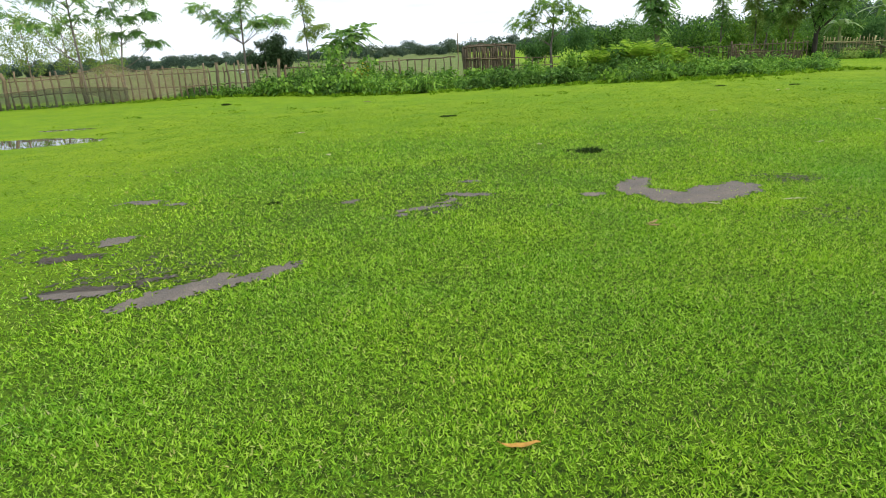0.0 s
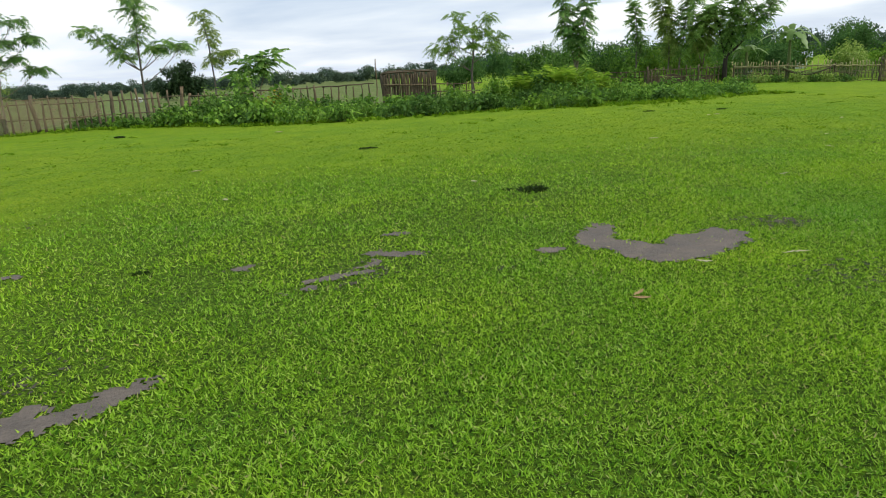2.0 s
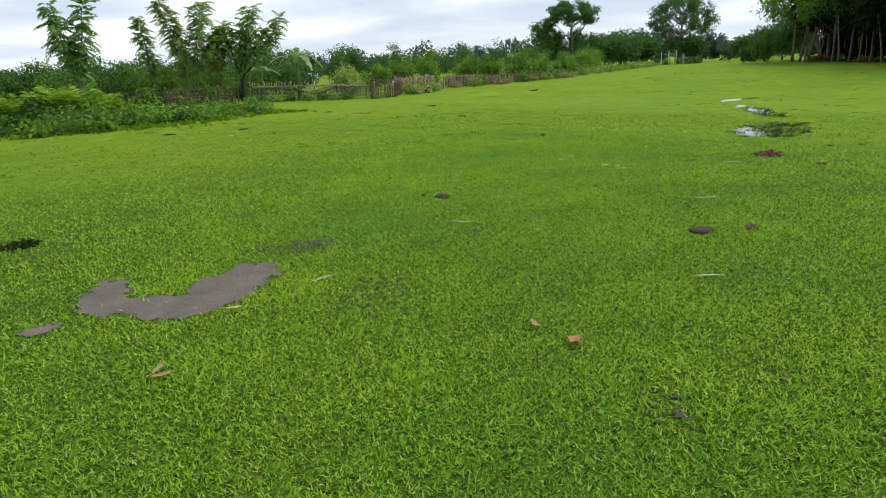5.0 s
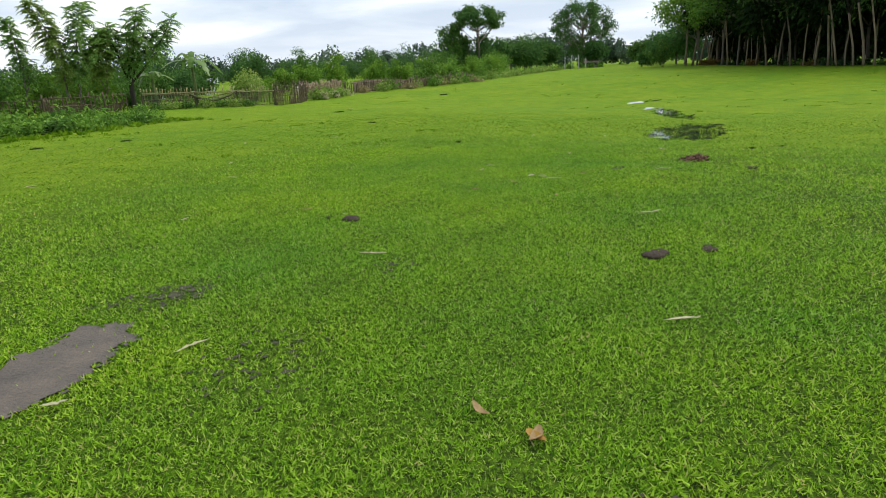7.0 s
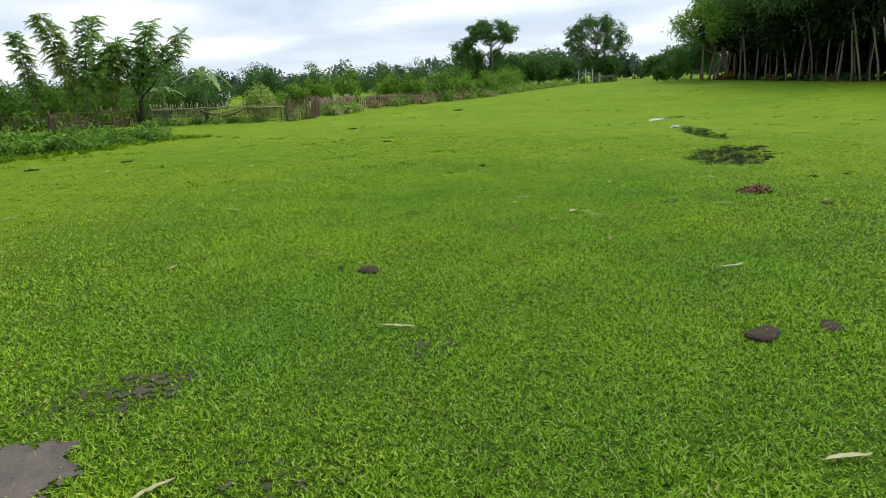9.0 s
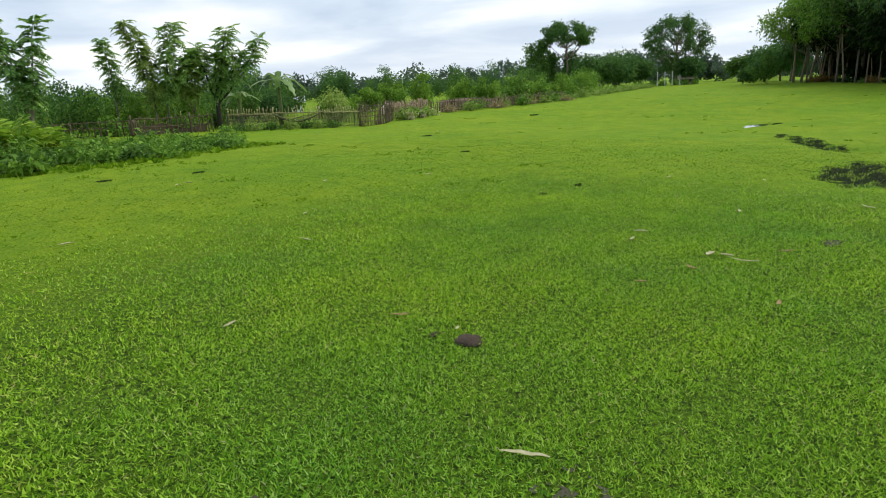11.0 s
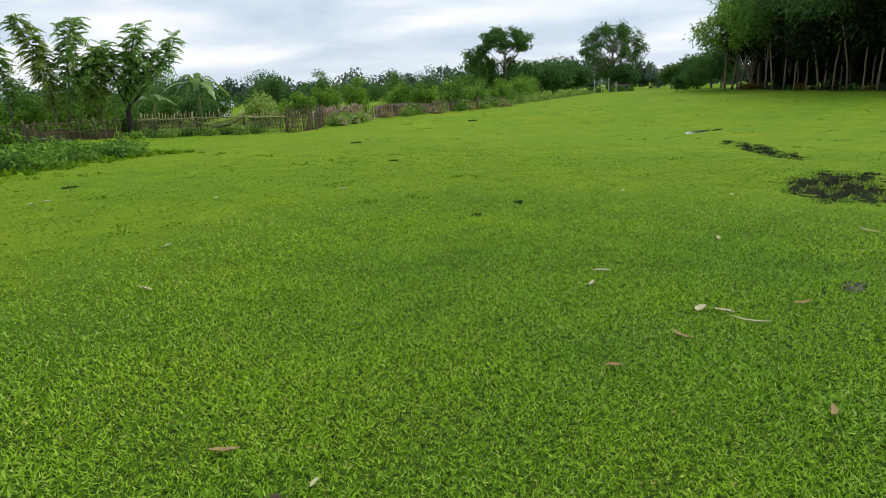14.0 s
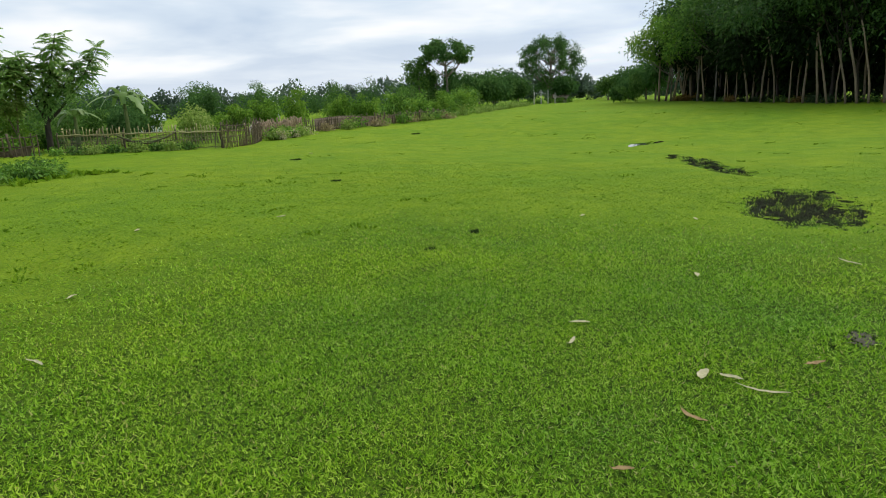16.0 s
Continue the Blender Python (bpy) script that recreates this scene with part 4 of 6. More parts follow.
shoot_tree(16.6, 35.4, [((0, 0, -0.1), (0.35, 0, 2.6), (-0.7, 0.3, 4.95), 0.74, 1.05)], "leaning young tree with yellowish feathery leaves", "pale", seed=16, per_m=44, trunk_r=0.05, leaf_len=0.2, pairs=9)
shoot_tree(17.1, 35.2, [((0, 0, -0.1), (0.1, 0, 2.4), (0.65, -0.3, 4.9), 0.70, 1.1), ((0, 0, 1.2), (0.7, -0.3, 2.4), (1.4, -0.6, 3.7), 0.66, 0.95)], "tall young tree with tiered feathery leaves", "feather", seed=17, per_m=38, trunk_r=0.05, leaf_len=0.2, pairs=9)
shoot_tree(19.4, 34.65, [((0, 0, -0.1), (0.05, 0, 2.2), (0.75, -0.4, 4.7), 0.62, 1.1), ((0, 0, 1.2), (1.1, -0.6, 2.2), (2.05, -1.15, 4.3), 0.60, 1.05), ((0, 0, 1.3), (-0.3, 0.2, 2.4), (-0.55, 0.3, 4.0), 0.60, 1.0), ((0, 0, 1.4), (0.6, -0.3, 2.4), (1.3, -0.7, 3.7), 0.62, 1.0), ((0, 0, 1.4), (0.1, 0, 2.2), (0.15, -0.1, 3.6), 0.66, 1.0)],
           "bushy young tree with dark trunk and broad layered feathery crown", "feather", "dark_bark", seed=18, per_m=34, trunk_r=0.14, leaf_len=0.2, pairs=9)
shoot_tree(18.5, 35.3, [((0, 0, -0.1), (0.1, 0, 1.9), (0.3, -0.2, 3.5), 0.55, 0.9), ((0, 0, 0.8), (-0.4, 0, 1.9), (-0.5, 0, 2.9), 0.6, 0.8)], "slim young tree with pale feathery leaves", "pale", "pale_bark", seed=19, per_m=44, trunk_r=0.05)
banana(22.9, 34.5, 3.7, "banana plant with arching ragged leaves in the garden", 31)
banana(20.75, 34.9, 2.5, "smaller banana plant with arching leaves in the garden", 32)

# dense growth round the young trees
for i, (px, py, ht, wd, mt) in enumerate([(15.6, 37.9, 2.3, 2.2, "hedge"), (16.3, 36.7, 1.9, 1.9, "lime"), (17.8, 36.9, 2.3, 2.0, "lime"), (18.6, 36.0, 2.0, 1.7, "lime"), (14.4, 37.6, 2.1, 2.2, "hedge"), (13.2, 37.4, 1.8, 2.2, "hedge_dark"), (11.6, 36.2, 2.1, 2.4, "hedge_dark"), (10.2, 35.4, 1.7, 2.2, "hedge_dark"), (21.0, 40.6, 2.2, 2.4, "hedge_dark"), (23.8, 41.2, 2.0, 2.4, "hedge_dark"),
                                         (16.0, 34.9, 0.8, 1.2, "lime"), (17.5, 34.5, 0.9, 1.2, "hedge"), (14.6, 35.3, 0.8, 1.4, "hedge"), (20.2, 36.4, 1.1, 1.4, "hedge_dark"), (29.8, 38.4, 1.9, 1.6, "pale"), (27.9, 36.4, 1.9, 1.4, "pale"), (28.8, 37.0, 1.7, 1.3, "pale")]):
    shrub(px, py, ht, wd, "leafy green bush among young trees" if mt != "pale" else "tall pale grassy garden bush", 400 + i, 0.17, 900, mt, "bush")

for i, (px, py, ht, wd, mt) in enumerate([(25.4, 42.6, 2.3, 3.0, "hedge_dark"), (22.2, 43.0, 2.5, 3.0, "hedge_dark"), (28.0, 43.6, 2.4, 3.0, "tree"), (24, 46, 2.6, 4.0, "hedge_dark"), (29, 47, 2.9, 4.2, "tree"), (33, 49, 3.2, 4.4, "hedge_dark"), (21, 50, 3.0, 4.2, "tree"), (26, 55, 3.6, 4.6, "tree"), (41, 52, 3.2, 4.4, "tree"), (34, 61, 4.0, 5.0, "hedge_dark"), (47, 60, 3.8, 4.6, "tree"), (17, 47, 2.8, 4.2, "tree"), (12.5, 46, 2.6, 4.2, "hedge_dark"),
                                         (48, 62, 4.2, 5.0, "tree"), (31, 66, 4.4, 5.2, "tree"), (54, 60, 4.0, 5.0, "hedge_dark"), (60, 66, 4.6, 5.4, "tree"), (8.5, 50, 2.6, 4.4, "tree"), (19, 60, 3.6, 5.0, "hedge_dark"), (13, 62, 3.4, 5.0, "tree"), (33.5, 43.5, 1.7, 2.6, "lime"), (66, 62, 4.6, 5.4, "tree"), (72, 60, 4.8, 5.4, "tree")]):
    shrub(px, py, ht, wd, "rounded dark green tree-like bush behind the gardens", 440 + i, 0.19, 3300, mt, "bush", wide=0.5)

# hedge of weeds and creepers along the field's edge
EDGE = [(-11.0, 27.6), (-8.5, 27.6), (-6.2, 26.6), (-3.5, 24.3), (-1.4, 23.4), (0.2, 22.7), (2.0, 22.7), (3.8, 22.6), (6.0, 22.0), (7.8, 21.7), (9.5, 21.5), (11.5, 22.1), (14.3, 23.2)]


def edge_y(x):
    return float(np.interp(x, [p[0] for p in EDGE], [p[1] for p in EDGE]))


def hedge():
    rng = np.random.default_rng(77)
    x, k = -10.4, 0
    while x < 14.2:
        # a low deep bank, here and there taller
        low = np.interp(x, [-10, -7, -5.5, -3.5, -2, 1, 4, 6, 8, 10, 12, 14], [0.25, 0.5, 0.75, 0.75, 0.5, 0.42, 0.5, 0.5, 0.45, 0.4, 0.4, 0.34])
        high = np.interp(x, [-10, -7, -5, -3.5, -2, 1, 4, 6, 8, 10, 12, 14], [0.3, 0.7, 1.35, 1.3, 0.62, 0.45, 0.62, 0.75, 0.7, 0.55, 0.45, 0.36])
        for row, ht in ((0, low), (1, 0.5 * (low + high)), (2, high), (3, high * 0.95), (4, high * 0.9)):
            if row > 1 and (x < -7.5 or x > 12.5) or row == 4 and not 3.5 < x < 11:
                continue
            k += 1
            px = x + rng.uniform(-0.45, 0.45)
            py = edge_y(px) + 0.3 + row * 0.95 + rng.uniform(-0.35, 0.35)
            kind = int(rng.integers(6))
            h1 = ht * rng.choice([0.55, 0.75, 0.9, 1.05, 1.3])
            mt, lf, wide, n = (("hedge", 0.12, 0.55, 700), ("hedge_dark", 0.15, 0.6, 560), ("hedge", 0.17, 0.75, 420), ("lime", 0.16, 0.7, 420), ("hedge_dark", 0.10, 0.5, 800), ("hedge", 0.22, 0.16, 620))[kind if x < 11 or kind in (0, 4) else 5]
            words = {"hedge": "leafy green weeds on the field edge", "hedge_dark": "dark green creeper-covered bush on the field edge", "lime": "fresh bright green broadleaf weeds"}[mt]
            if wide < 0.2:
                words = "long-bladed grassy weeds on the field edge"
            shrub(px, py, h1, rng.uniform(0.9, 1.6), words, 1000 + k, lf, n, mt, "shrub", "hedge along the field", wide)
        x += 0.8


hedge()
for i, (fx, fy, fh) in enumerate([(6.2, 25.2, 1.35), (6.9, 24.9, 1.6), (7.5, 24.6, 1.8), (8.1, 24.8, 1.65), (8.7, 24.7, 1.3), (7.8, 25.6, 1.5), (7.1, 25.6, 1.4)]):
    fern_clump(fx, fy, fh, "bright yellow-green tall arching fern clump", 60 + i, 20)
shrub(-3.0, 26.9, 1.15, 0.6, "shrub with yellowing leaves by the fence", 90, 0.12, 200, "yellow", "shrub")


def weeds():
    """Small uncounted weed tufts where the turf meets the hedge, and dotted over the far turf."""
    rng = np.random.default_rng(5)
    B, W, L = [], [], []
    for i in range(1300):
        if i < 600:
            x = rng.uniform(-18, 15)
            y = (edge_y(x) if x > -11 else 25.2 + (x + 18) * 0.34) - abs(rng.normal()) * 0.45 + 0.2
        else:
            if i % 5 == 0:
                cx = rng.uniform(-16, 62)
                cy = rng.uniform(11, 24) if cx < 16 else rng.uniform(3, 32)
            x, y = cx + rng.normal() * 0.35, cy + rng.normal() * 0.2
        n, h0 = 12, rng.uniform(0.08, 0.22) if i < 600 else rng.uniform(0.03, 0.09)
        c = np.array([x, y, ground_z(x, y) - 0.01])
        d = random_dirs(rng, n)
        d[:, 2] = np.abs(d[:, 2]) + 0.5
        B.append(c + d * np.array([0.06, 0.06, 0.0]))
        W.append(unit(d))
        L.append(h0 * rng.uniform(0.6, 1.2, n))
    B, W, L = np.concatenate(B), np.concatenate(W), np.concatenate(L)
    ob = soup("weeds", *leaves(B, W, side_of(rng, W), L, L * 0.35, 0.2), "blade_far")
    tagged(ob, "low green weed tufts along the turf's edge", "weeds", kind="stuff")


weeds()


# ---------------------------------------------------------------- distance
def far_woods():
    rng = np.random.default_rng(9)
    V, F, n = [], [], 0
    bear = -180.0
    while bear < 180:
        slope = float(np.interp(bear, [-180, -40, -22, -10, -2, 6, 10, 13, 20, 30, 37, 48, 56, 70, 180], [0.02, 0.010, 0.0075, 0.0075, 0.008, 0.010, 0.017, 0.020, 0.023, 0.027, 0.030, 0.029, 0.030, 0.03, 0.02]))
        d = float(np.interp(bear, [-180, -40, 9, 40, 60, 180], [120, 110, 140, 140, 150, 200])) * rng.uniform(0.92, 1.1)
        h = (1.5 + slope * d) * rng.choice([0.6, 0.75, 0.9, 1.05, 1.3]) * rng.uniform(0.9, 1.1)
        w = h * rng.uniform(0.7, 1.1)
        c = np.array([d * math.sin(radians(bear)), d * math.cos(radians(bear)), 0])
        m = 950 if -45 < bear < 76 else 90
        u = random_dirs(rng, m)
        lumps = random_dirs(rng, 12) * rng.uniform(0.35, 0.62, 12)[:, None]
        u = u * (rng.random(m) ** 0.4)[:, None] * 0.40 + lumps[rng.integers(12, size=m)]
        p = c + u * np.array([w * 0.75, w * 0.6, h * 0.5]) + np.array([0, 0, h * 0.42])
        p[:, 2] = np.abs(p[:, 2])
        way = unit(random_dirs(rng, m) - 0.2 * u)
        L = (max(0.2, 0.07 * h) if -45 < bear < 76 else 0.2 * h) * rng.uniform(0.6, 1.3, m)
        sd = side_of(rng, way) * L[:, None] * 0.5
        v, f = np.stack([p - sd, p + sd, p + way * L[:, None]], 1).reshape(-1, 3), np.arange(3 * m).reshape(m, 3)
        V.append(v)
        F.append(f + n)
        n += len(v)
        bear += math.degrees(w / d) * (0.36 if -45 < bear < 100 else 0.9)
    # no haze in the air; the leaf colour carries it
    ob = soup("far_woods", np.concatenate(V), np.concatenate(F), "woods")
    tagged(ob, "low belt of distant trees with haze-tinted leaves round the fields", "woods", kind="stuff")


far_woods()
shrub(-15.2, 64.2, 3.2, 4.4, "large dark rounded bush out in the stubble field", 301, 0.3, 4200, "bush_dark", "bush", wide=0.5)
# pale thin trees out on the dry field
for i, (tx, ty, th) in enumerate([(-27.0, 36.2, 4.8), (-24.8, 38.0, 4.9), (-23.2, 38.8, 4.5), (-21.4, 39.6, 4.2), (-19.6, 40.2, 3.6)]):
    clump_tree(tx, ty, [(0, 0, -0.1), (0.05, 0, 1.5), (0.0, 0, th * 0.85)], dome(310 + i, 12, 0.95, th * 0.36, th * 0.6, 0.5, 1.1, -0.8), "thin pale-leaved drooping tree out in the field", 315 + i, 0.13, 230, 0.05, "pale", "pale_bark")

# big trees at the far end of the pasture
clump_tree(85.5, 56.2, [(0, 0, -0.1), (0.1, 0, 3.0), (-0.1, 0, 6.0), (0, 0, 8.0)], dome(41, 20, 3.4, 1.6, 7.6, 0.95, 0.55, -0.5), "tall tree with a flat spreading open crown", 41, 0.42, 230, 0.2, "tree")
clump_tree(82.6, 59.0, [(0, 0, -0.1), (0.1, 0, 2.0), (0, 0, 5.0)], dome(42, 16, 2.0, 3.2, 3.4, 1.0, 0.9, -0.8), "dark leafy tree wrapped in creeper", 42, 0.4, 300, 0.2, "hedge_dark")
clump_tree(86.6, 58.6, [(0, 0, -0.1), (0.1, 0, 2.0), (0, 0, 4.0)], dome(43, 20, 3.4, 2.4, 2.8, 1.2, 0.9, -0.8), "broad leafy tree beside the pasture", 43, 0.4, 300, 0.2, "tree")
clump_tree(115.3, 53.2, [(0, 0, -0.1), (0.2, 0, 2.5), (0, 0, 5.0), (0, 0, 8.0)], dome(44, 46, 5.2, 4.0, 6.9, 1.15, 0.75, -0.45) + dome(45, 10, 2.6, 1.6, 3.0, 1.1, 0.8, -0.4), "great round-crowned tree with sky showing through", 44, 0.36, 230, 0.28, "tree")
for i, (tx, ty, th, mt) in enumerate([(92.5, 57.5, 5.2, "tree"), (96, 56.8, 5.6, "tree"), (99, 56.0, 5.7, "tree"), (102.5, 57.6, 6.2, "tree"), (106, 55.0, 4.8, "tree"), (112, 50.0, 4.6, "tree"), (122, 45, 4.4, "hedge_dark"), (126, 42.5, 4.2, "tree"), (118, 39.5, 5.6, "tree"), (112, 35.5, 6.4, "tree"), (108, 33.0, 6.8, "tree"), (110, 58, 5.0, "tree")]):
    broad_tree(tx, ty, th, "dense dark green tree at the pasture's end", 500 + i, clear=th * 0.22, trunk_r=0.18, spread=0.9, per_tip=120, radius=th * 0.3, leaf=0.5, material=mt, flat=0.9)
for i, (tx, ty, th, w, mt) in enumerate([(43.9, 44.2, 2.95, 3.2, "lime"), (48.5, 43.8, 2.4, 3.4, "lime"), (51.0, 43.0, 2.3, 3.0, "lime"), (47.3, 37.2, 2.5, 3.0, "hedge"), (49.5, 37.8, 2.2, 3.0, "lime"), (53.5, 38.5, 2.1, 3.2, "hedge"), (57.0, 39.0, 2.2, 3.4, "lime"), (61.0, 41.0, 2.3, 3.4, "hedge"),
                                        (66.0, 42.5, 2.0, 3.4, "lime"), (71.0, 45.0, 2.4, 3.6, "lime"), (75.0, 47.0, 3.0, 3.6, "hedge"), (40.0, 43.8, 2.5, 2.6, "lime"), (36.8, 43.6, 2.1, 2.4, "lime"), (79, 49.5, 3.2, 4.0, "hedge"), (60, 46, 3.0, 4.0, "hedge_dark"), (53, 48, 3.2, 4, "hedge_dark"), (68, 50, 3.6, 4.4, "hedge_dark")]):
    shrub(tx, ty, th, w, "rounded bright green bush behind the garden fence" if mt == "lime" else "rounded dark green bush behind the garden fence", 600 + i, 0.19, 3000, mt, "bush", wide=0.5)
for i in range(26):
    s = i / 25
    shrub(52.5 + 44 * s, 35.6 + 13 * s + (i % 3) * 0.7, 0.55 + 0.35 * (i % 4) / 3, 2.2, "low scrubby weeds beside the far pasture", 650 + i, 0.2, 260, "hedge" if i % 3 else "pale", "shrub", "far edge scrub")


# the shady plantation
GROVE_EDGE = ([-14, -10, 2, 8, 13, 19, 26, 31], [58, 57, 57.5, 61.5, 69, 79, 93, 104])


def grove_x(y):
    return float(np.interp(y, *GROVE_EDGE))


def plantation():
    rng = np.random.default_rng(123)
    kinds = []
    for i in range(6):
        h0 = (13.0, 12.2, 14.0, 11.8, 13.5, 12.6)[i]
        kinds.append(broad_tree(400 + 20 * i, -300, h0, "tall slender plantation tree with pale bare trunk", 700 + i, clear=(4.6, 3.9, 5.2, 4.3, 3.7, 4.8)[i], trunk_r=(0.095, 0.07, 0.08, 0.105, 0.065, 0.085)[i], spread=0.75, per_tip=84, radius=1.55, sleeve=3, twig="dark_bark", leaf=0.34,
                                material="canopy", bark="pale_bark", levels=2, lean=((0.5, 0.4), (-0.5, 0.5), (0.1, 0.9), (0.2, -0.8), (-0.2, 0.2), (0.3, -1.2))[i], group="plantation of tall trees", name="plantation_tree", flat=0.75))
    first = list(kinds)
    # the front row, standing unevenly
    spots = [(83.5, 21.2), (77.3, 18.0), (75.0, 16.6), (72.7, 15.2), (70.3, 13.8), (68.2, 12.5), (66.3, 11.2), (64.6, 10.1), (63.0, 9.0), (62.0, 8.3), (61.3, 7.7), (60.9, 7.1), (60.5, 6.4), (60.0, 5.7), (59.3, 4.8)]
    y = 2.5
    while y > -14:
        spots.append((grove_x(y) + rng.uniform(-0.5, 0.8), y))
        y -= 2.2
    # a second row in the shade
    y = 26.0
    while y > -14:
        spots.append((grove_x(y) + rng.uniform(4.0, 7.0), y + rng.uniform(-0.8, 0.8)))
        y -= 2.4
    spots += [(93, 25.5), (90, 25.0), (96.5, 26.5), (87, 22.5), (99, 24)]
    for i, (tx, ty) in enumerate(spots):
        m = pose(tx, ty, ground_z(tx, ty), 0, 0, rng.uniform(0, 360)) @ Matrix.Scale(rng.uniform(0.86, 1.1), 4)
        k = kinds[(i * 5 + i // 4) % 6]
        if k in first:
            first.remove(k)
            k.matrix_basis = m
        else:
            made = copy_thing(k, m)
            made.matrix_basis = m
    for k in first:
        k.matrix_basis = pose(grove_x(-16) + 4, -16, 0)
    # low dense trees behind the front rows, shade put into their leaf colour
    back = broad_tree(500, -300, 9.5, "dense low-branched tree with shade-darkened leaves inside the plantation", 720, clear=2.2, trunk_r=0.14, spread=0.8, per_tip=180, radius=2.3, leaf=0.5, material="grove", bark="dark_bark", group="plantation of tall trees", name="plantation_tree", flat=1.0)
    ty, k = 27.0, 0
    while ty > -14:
        for dx in (5.0, 9.5, 14.0):
            tx = grove_x(ty) + dx + rng.uniform(-1, 1)
            m = pose(tx, ty + rng.uniform(-1, 1), ground_z(tx, ty), 0, 0, rng.uniform(0, 360)) @ Matrix.Scale(rng.uniform(0.9, 1.2), 4)
            (copy_thing(back, m) if k else back).matrix_basis = m
            k += 1
        ty -= 3.0
    # thicket added to close off the background, its shade in the leaf colour
    thick = shrub(520, -300, 4.6, 6.5, "added thicket in shade-dark leaves behind the plantation's trunks", 730, 0.5, 2400, "grove", "thicket", "plantation thickets", 0.6)
    ty, k = 25.0, 0
    while ty > -14:
        for dx in (10.0,):
            tx = grove_x(ty) + dx + rng.uniform(-1, 1)
            m = pose(tx, ty, ground_z(tx, ty), 0, 0, rng.uniform(0, 360)) @ Matrix.Scale(rng.uniform(0.8, 1.1), 4)
            (copy_thing(thick, m) if k else thick).matrix_basis = m
            k += 1
        ty -= 3.0
    # undergrowth at the plantation's foot; every fifth bush in shade-dark leaves
    for i in range(26):
        ty = 25 - i * 1.3
        tx = grove_x(ty) + rng.uniform(0.5, 3.0)
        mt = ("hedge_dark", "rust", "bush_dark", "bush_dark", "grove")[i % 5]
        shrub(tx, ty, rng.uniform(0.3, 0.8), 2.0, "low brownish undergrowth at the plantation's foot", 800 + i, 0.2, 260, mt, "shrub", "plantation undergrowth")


plantation()
# light on this end is put into brighter leaf colours
for i, (tx, ty, th) in enumerate([(91.0, 26.6, 9.5), (85.0, 22.2, 11.0), (79.5, 19.3, 11.5)]):
    clump_tree(tx, ty, [(0, 0, -0.1), (0.3, 0, 3.0), (0.1, 0, th * 0.7)], dome(90 + i, 26, (5.0, 3.8, 3.8)[i], th * 0.3, th * 0.72, 1.35, 0.8, -0.6), "leafy tree in brightened leaf colours at the plantation's lit end", 95 + i, 0.36, 240, 0.12, ("lime", "hedge", "hedge_dark")[i], "bark", "plantation_tree")
for i in range(10):
    shrub(38.0 + i * 1.55, 36.0 - 0.05 * i - 0.4 * (i % 2), 0.5 + 0.35 * (i % 3) / 2, 1.5, "dry tan grass and brush along the fence", 680 + i, 0.2, 240, ("brush", "pale", "hedge")[i % 3], "shrub", "dry brush by the fence")
for i in range(5):
    shrub(105.5 + i * 1.5, 52.6 - i * 1.1, 1.0, 2.0, "low green scrub at the pasture's end", 695 + i, 0.24, 300, "hedge", "shrub", "far edge scrub")

# slender leaning pale trunks at the plantation's end
for i, (tx, ty, lean) in enumerate([(93.1, 28.6, 0.0), (93.3, 27.8, 0.56), (93.6, 27.0, 0.8), (93.9, 25.6, -0.96), (94.0, 24.9, -0.08)]):
    clump_tree(tx, ty, [(0, 0, -0.1), (0, -lean * 0.45, 1.8), (0, -lean, 4.2), (0, -lean * 1.1, 6.2)], dome(860 + i, 9, 1.7, 2.0, 6.6, 1.1, 0.8, -0.5), "slender pale-trunked leaning tree at the plantation's end", 870 + i, 0.36, 150, 0.17, "hedge_dark", "pale_bark", "plantation_tree")
for i, (tx, ty) in enumerate([(90.5, 25.6), (91.5, 24.9), (88.8, 24.6)]):
    shrub(tx, ty, 0.8, 1.5, "orange-brown dry tuft at the plantation's foot", 880 + i, 0.22, 260, "rust", "shrub", "dry tufts at the plantation's foot")
shrub(90.5, 30.9, 4.2, 3.8, "dark bushy tree beside the plantation's end", 886, 0.22, 2600, "hedge_dark", "bush", wide=0.5)
shrub(94.5, 33.6, 3.4, 4.2, "dark bushy tree beside the plantation's end", 887, 0.34, 2200, "tree", "bush", wide=0.5)


# ---------------------------------------------------------------- fences and buildings
def stick_mesh(name, height, r, seed, bend=0.008, sides=6, knots=True):
    """A bamboo stick standing on the origin, with swollen knots."""
    rng = np.random.default_rng(seed)
    k = 6
    z = np.linspace(0, height, k)
    pts = np.stack([rng.normal(size=k) * bend * z / height, rng.normal(size=k) * bend * z / height, z - 0.08], 1)
    rad = r * (1 - 0.25 * z / height) * (1 + (0.12 * (np.arange(k) % 2) if knots else 0))
    V, F = tubes([(pts, rad)], sides)
    ob = soup(name, V, F, "bamboo")
    me = ob.data
    bpy.data.objects.remove(ob)
    return me


def rod(name, a, b, r, material, parent, seed=0, sag=0.0, label=""):
    rng = np.random.default_rng(seed)
    s = np.linspace(0, 1, 8)[:, None]
    a, b = np.array(a, float), np.array(b, float)
    pts = a + (b - a) * s + rng.normal(size=(8, 3)) * 0.012
    pts[:, 2] -= sag * 4 * (s * (1 - s))[:, 0]
    return soup(name, *tubes([(pts, np.linspace(r, r * 0.75, 8))], 6), material, parent, label, smooth=True)


STICKS = [stick_mesh("picket", 1.25, 0.022, 40 + i) for i in range(5)]


def mat_stick(material, me):
    m = me.copy()
    m.materials.clear()
    m.materials.append(M[material])
    return m


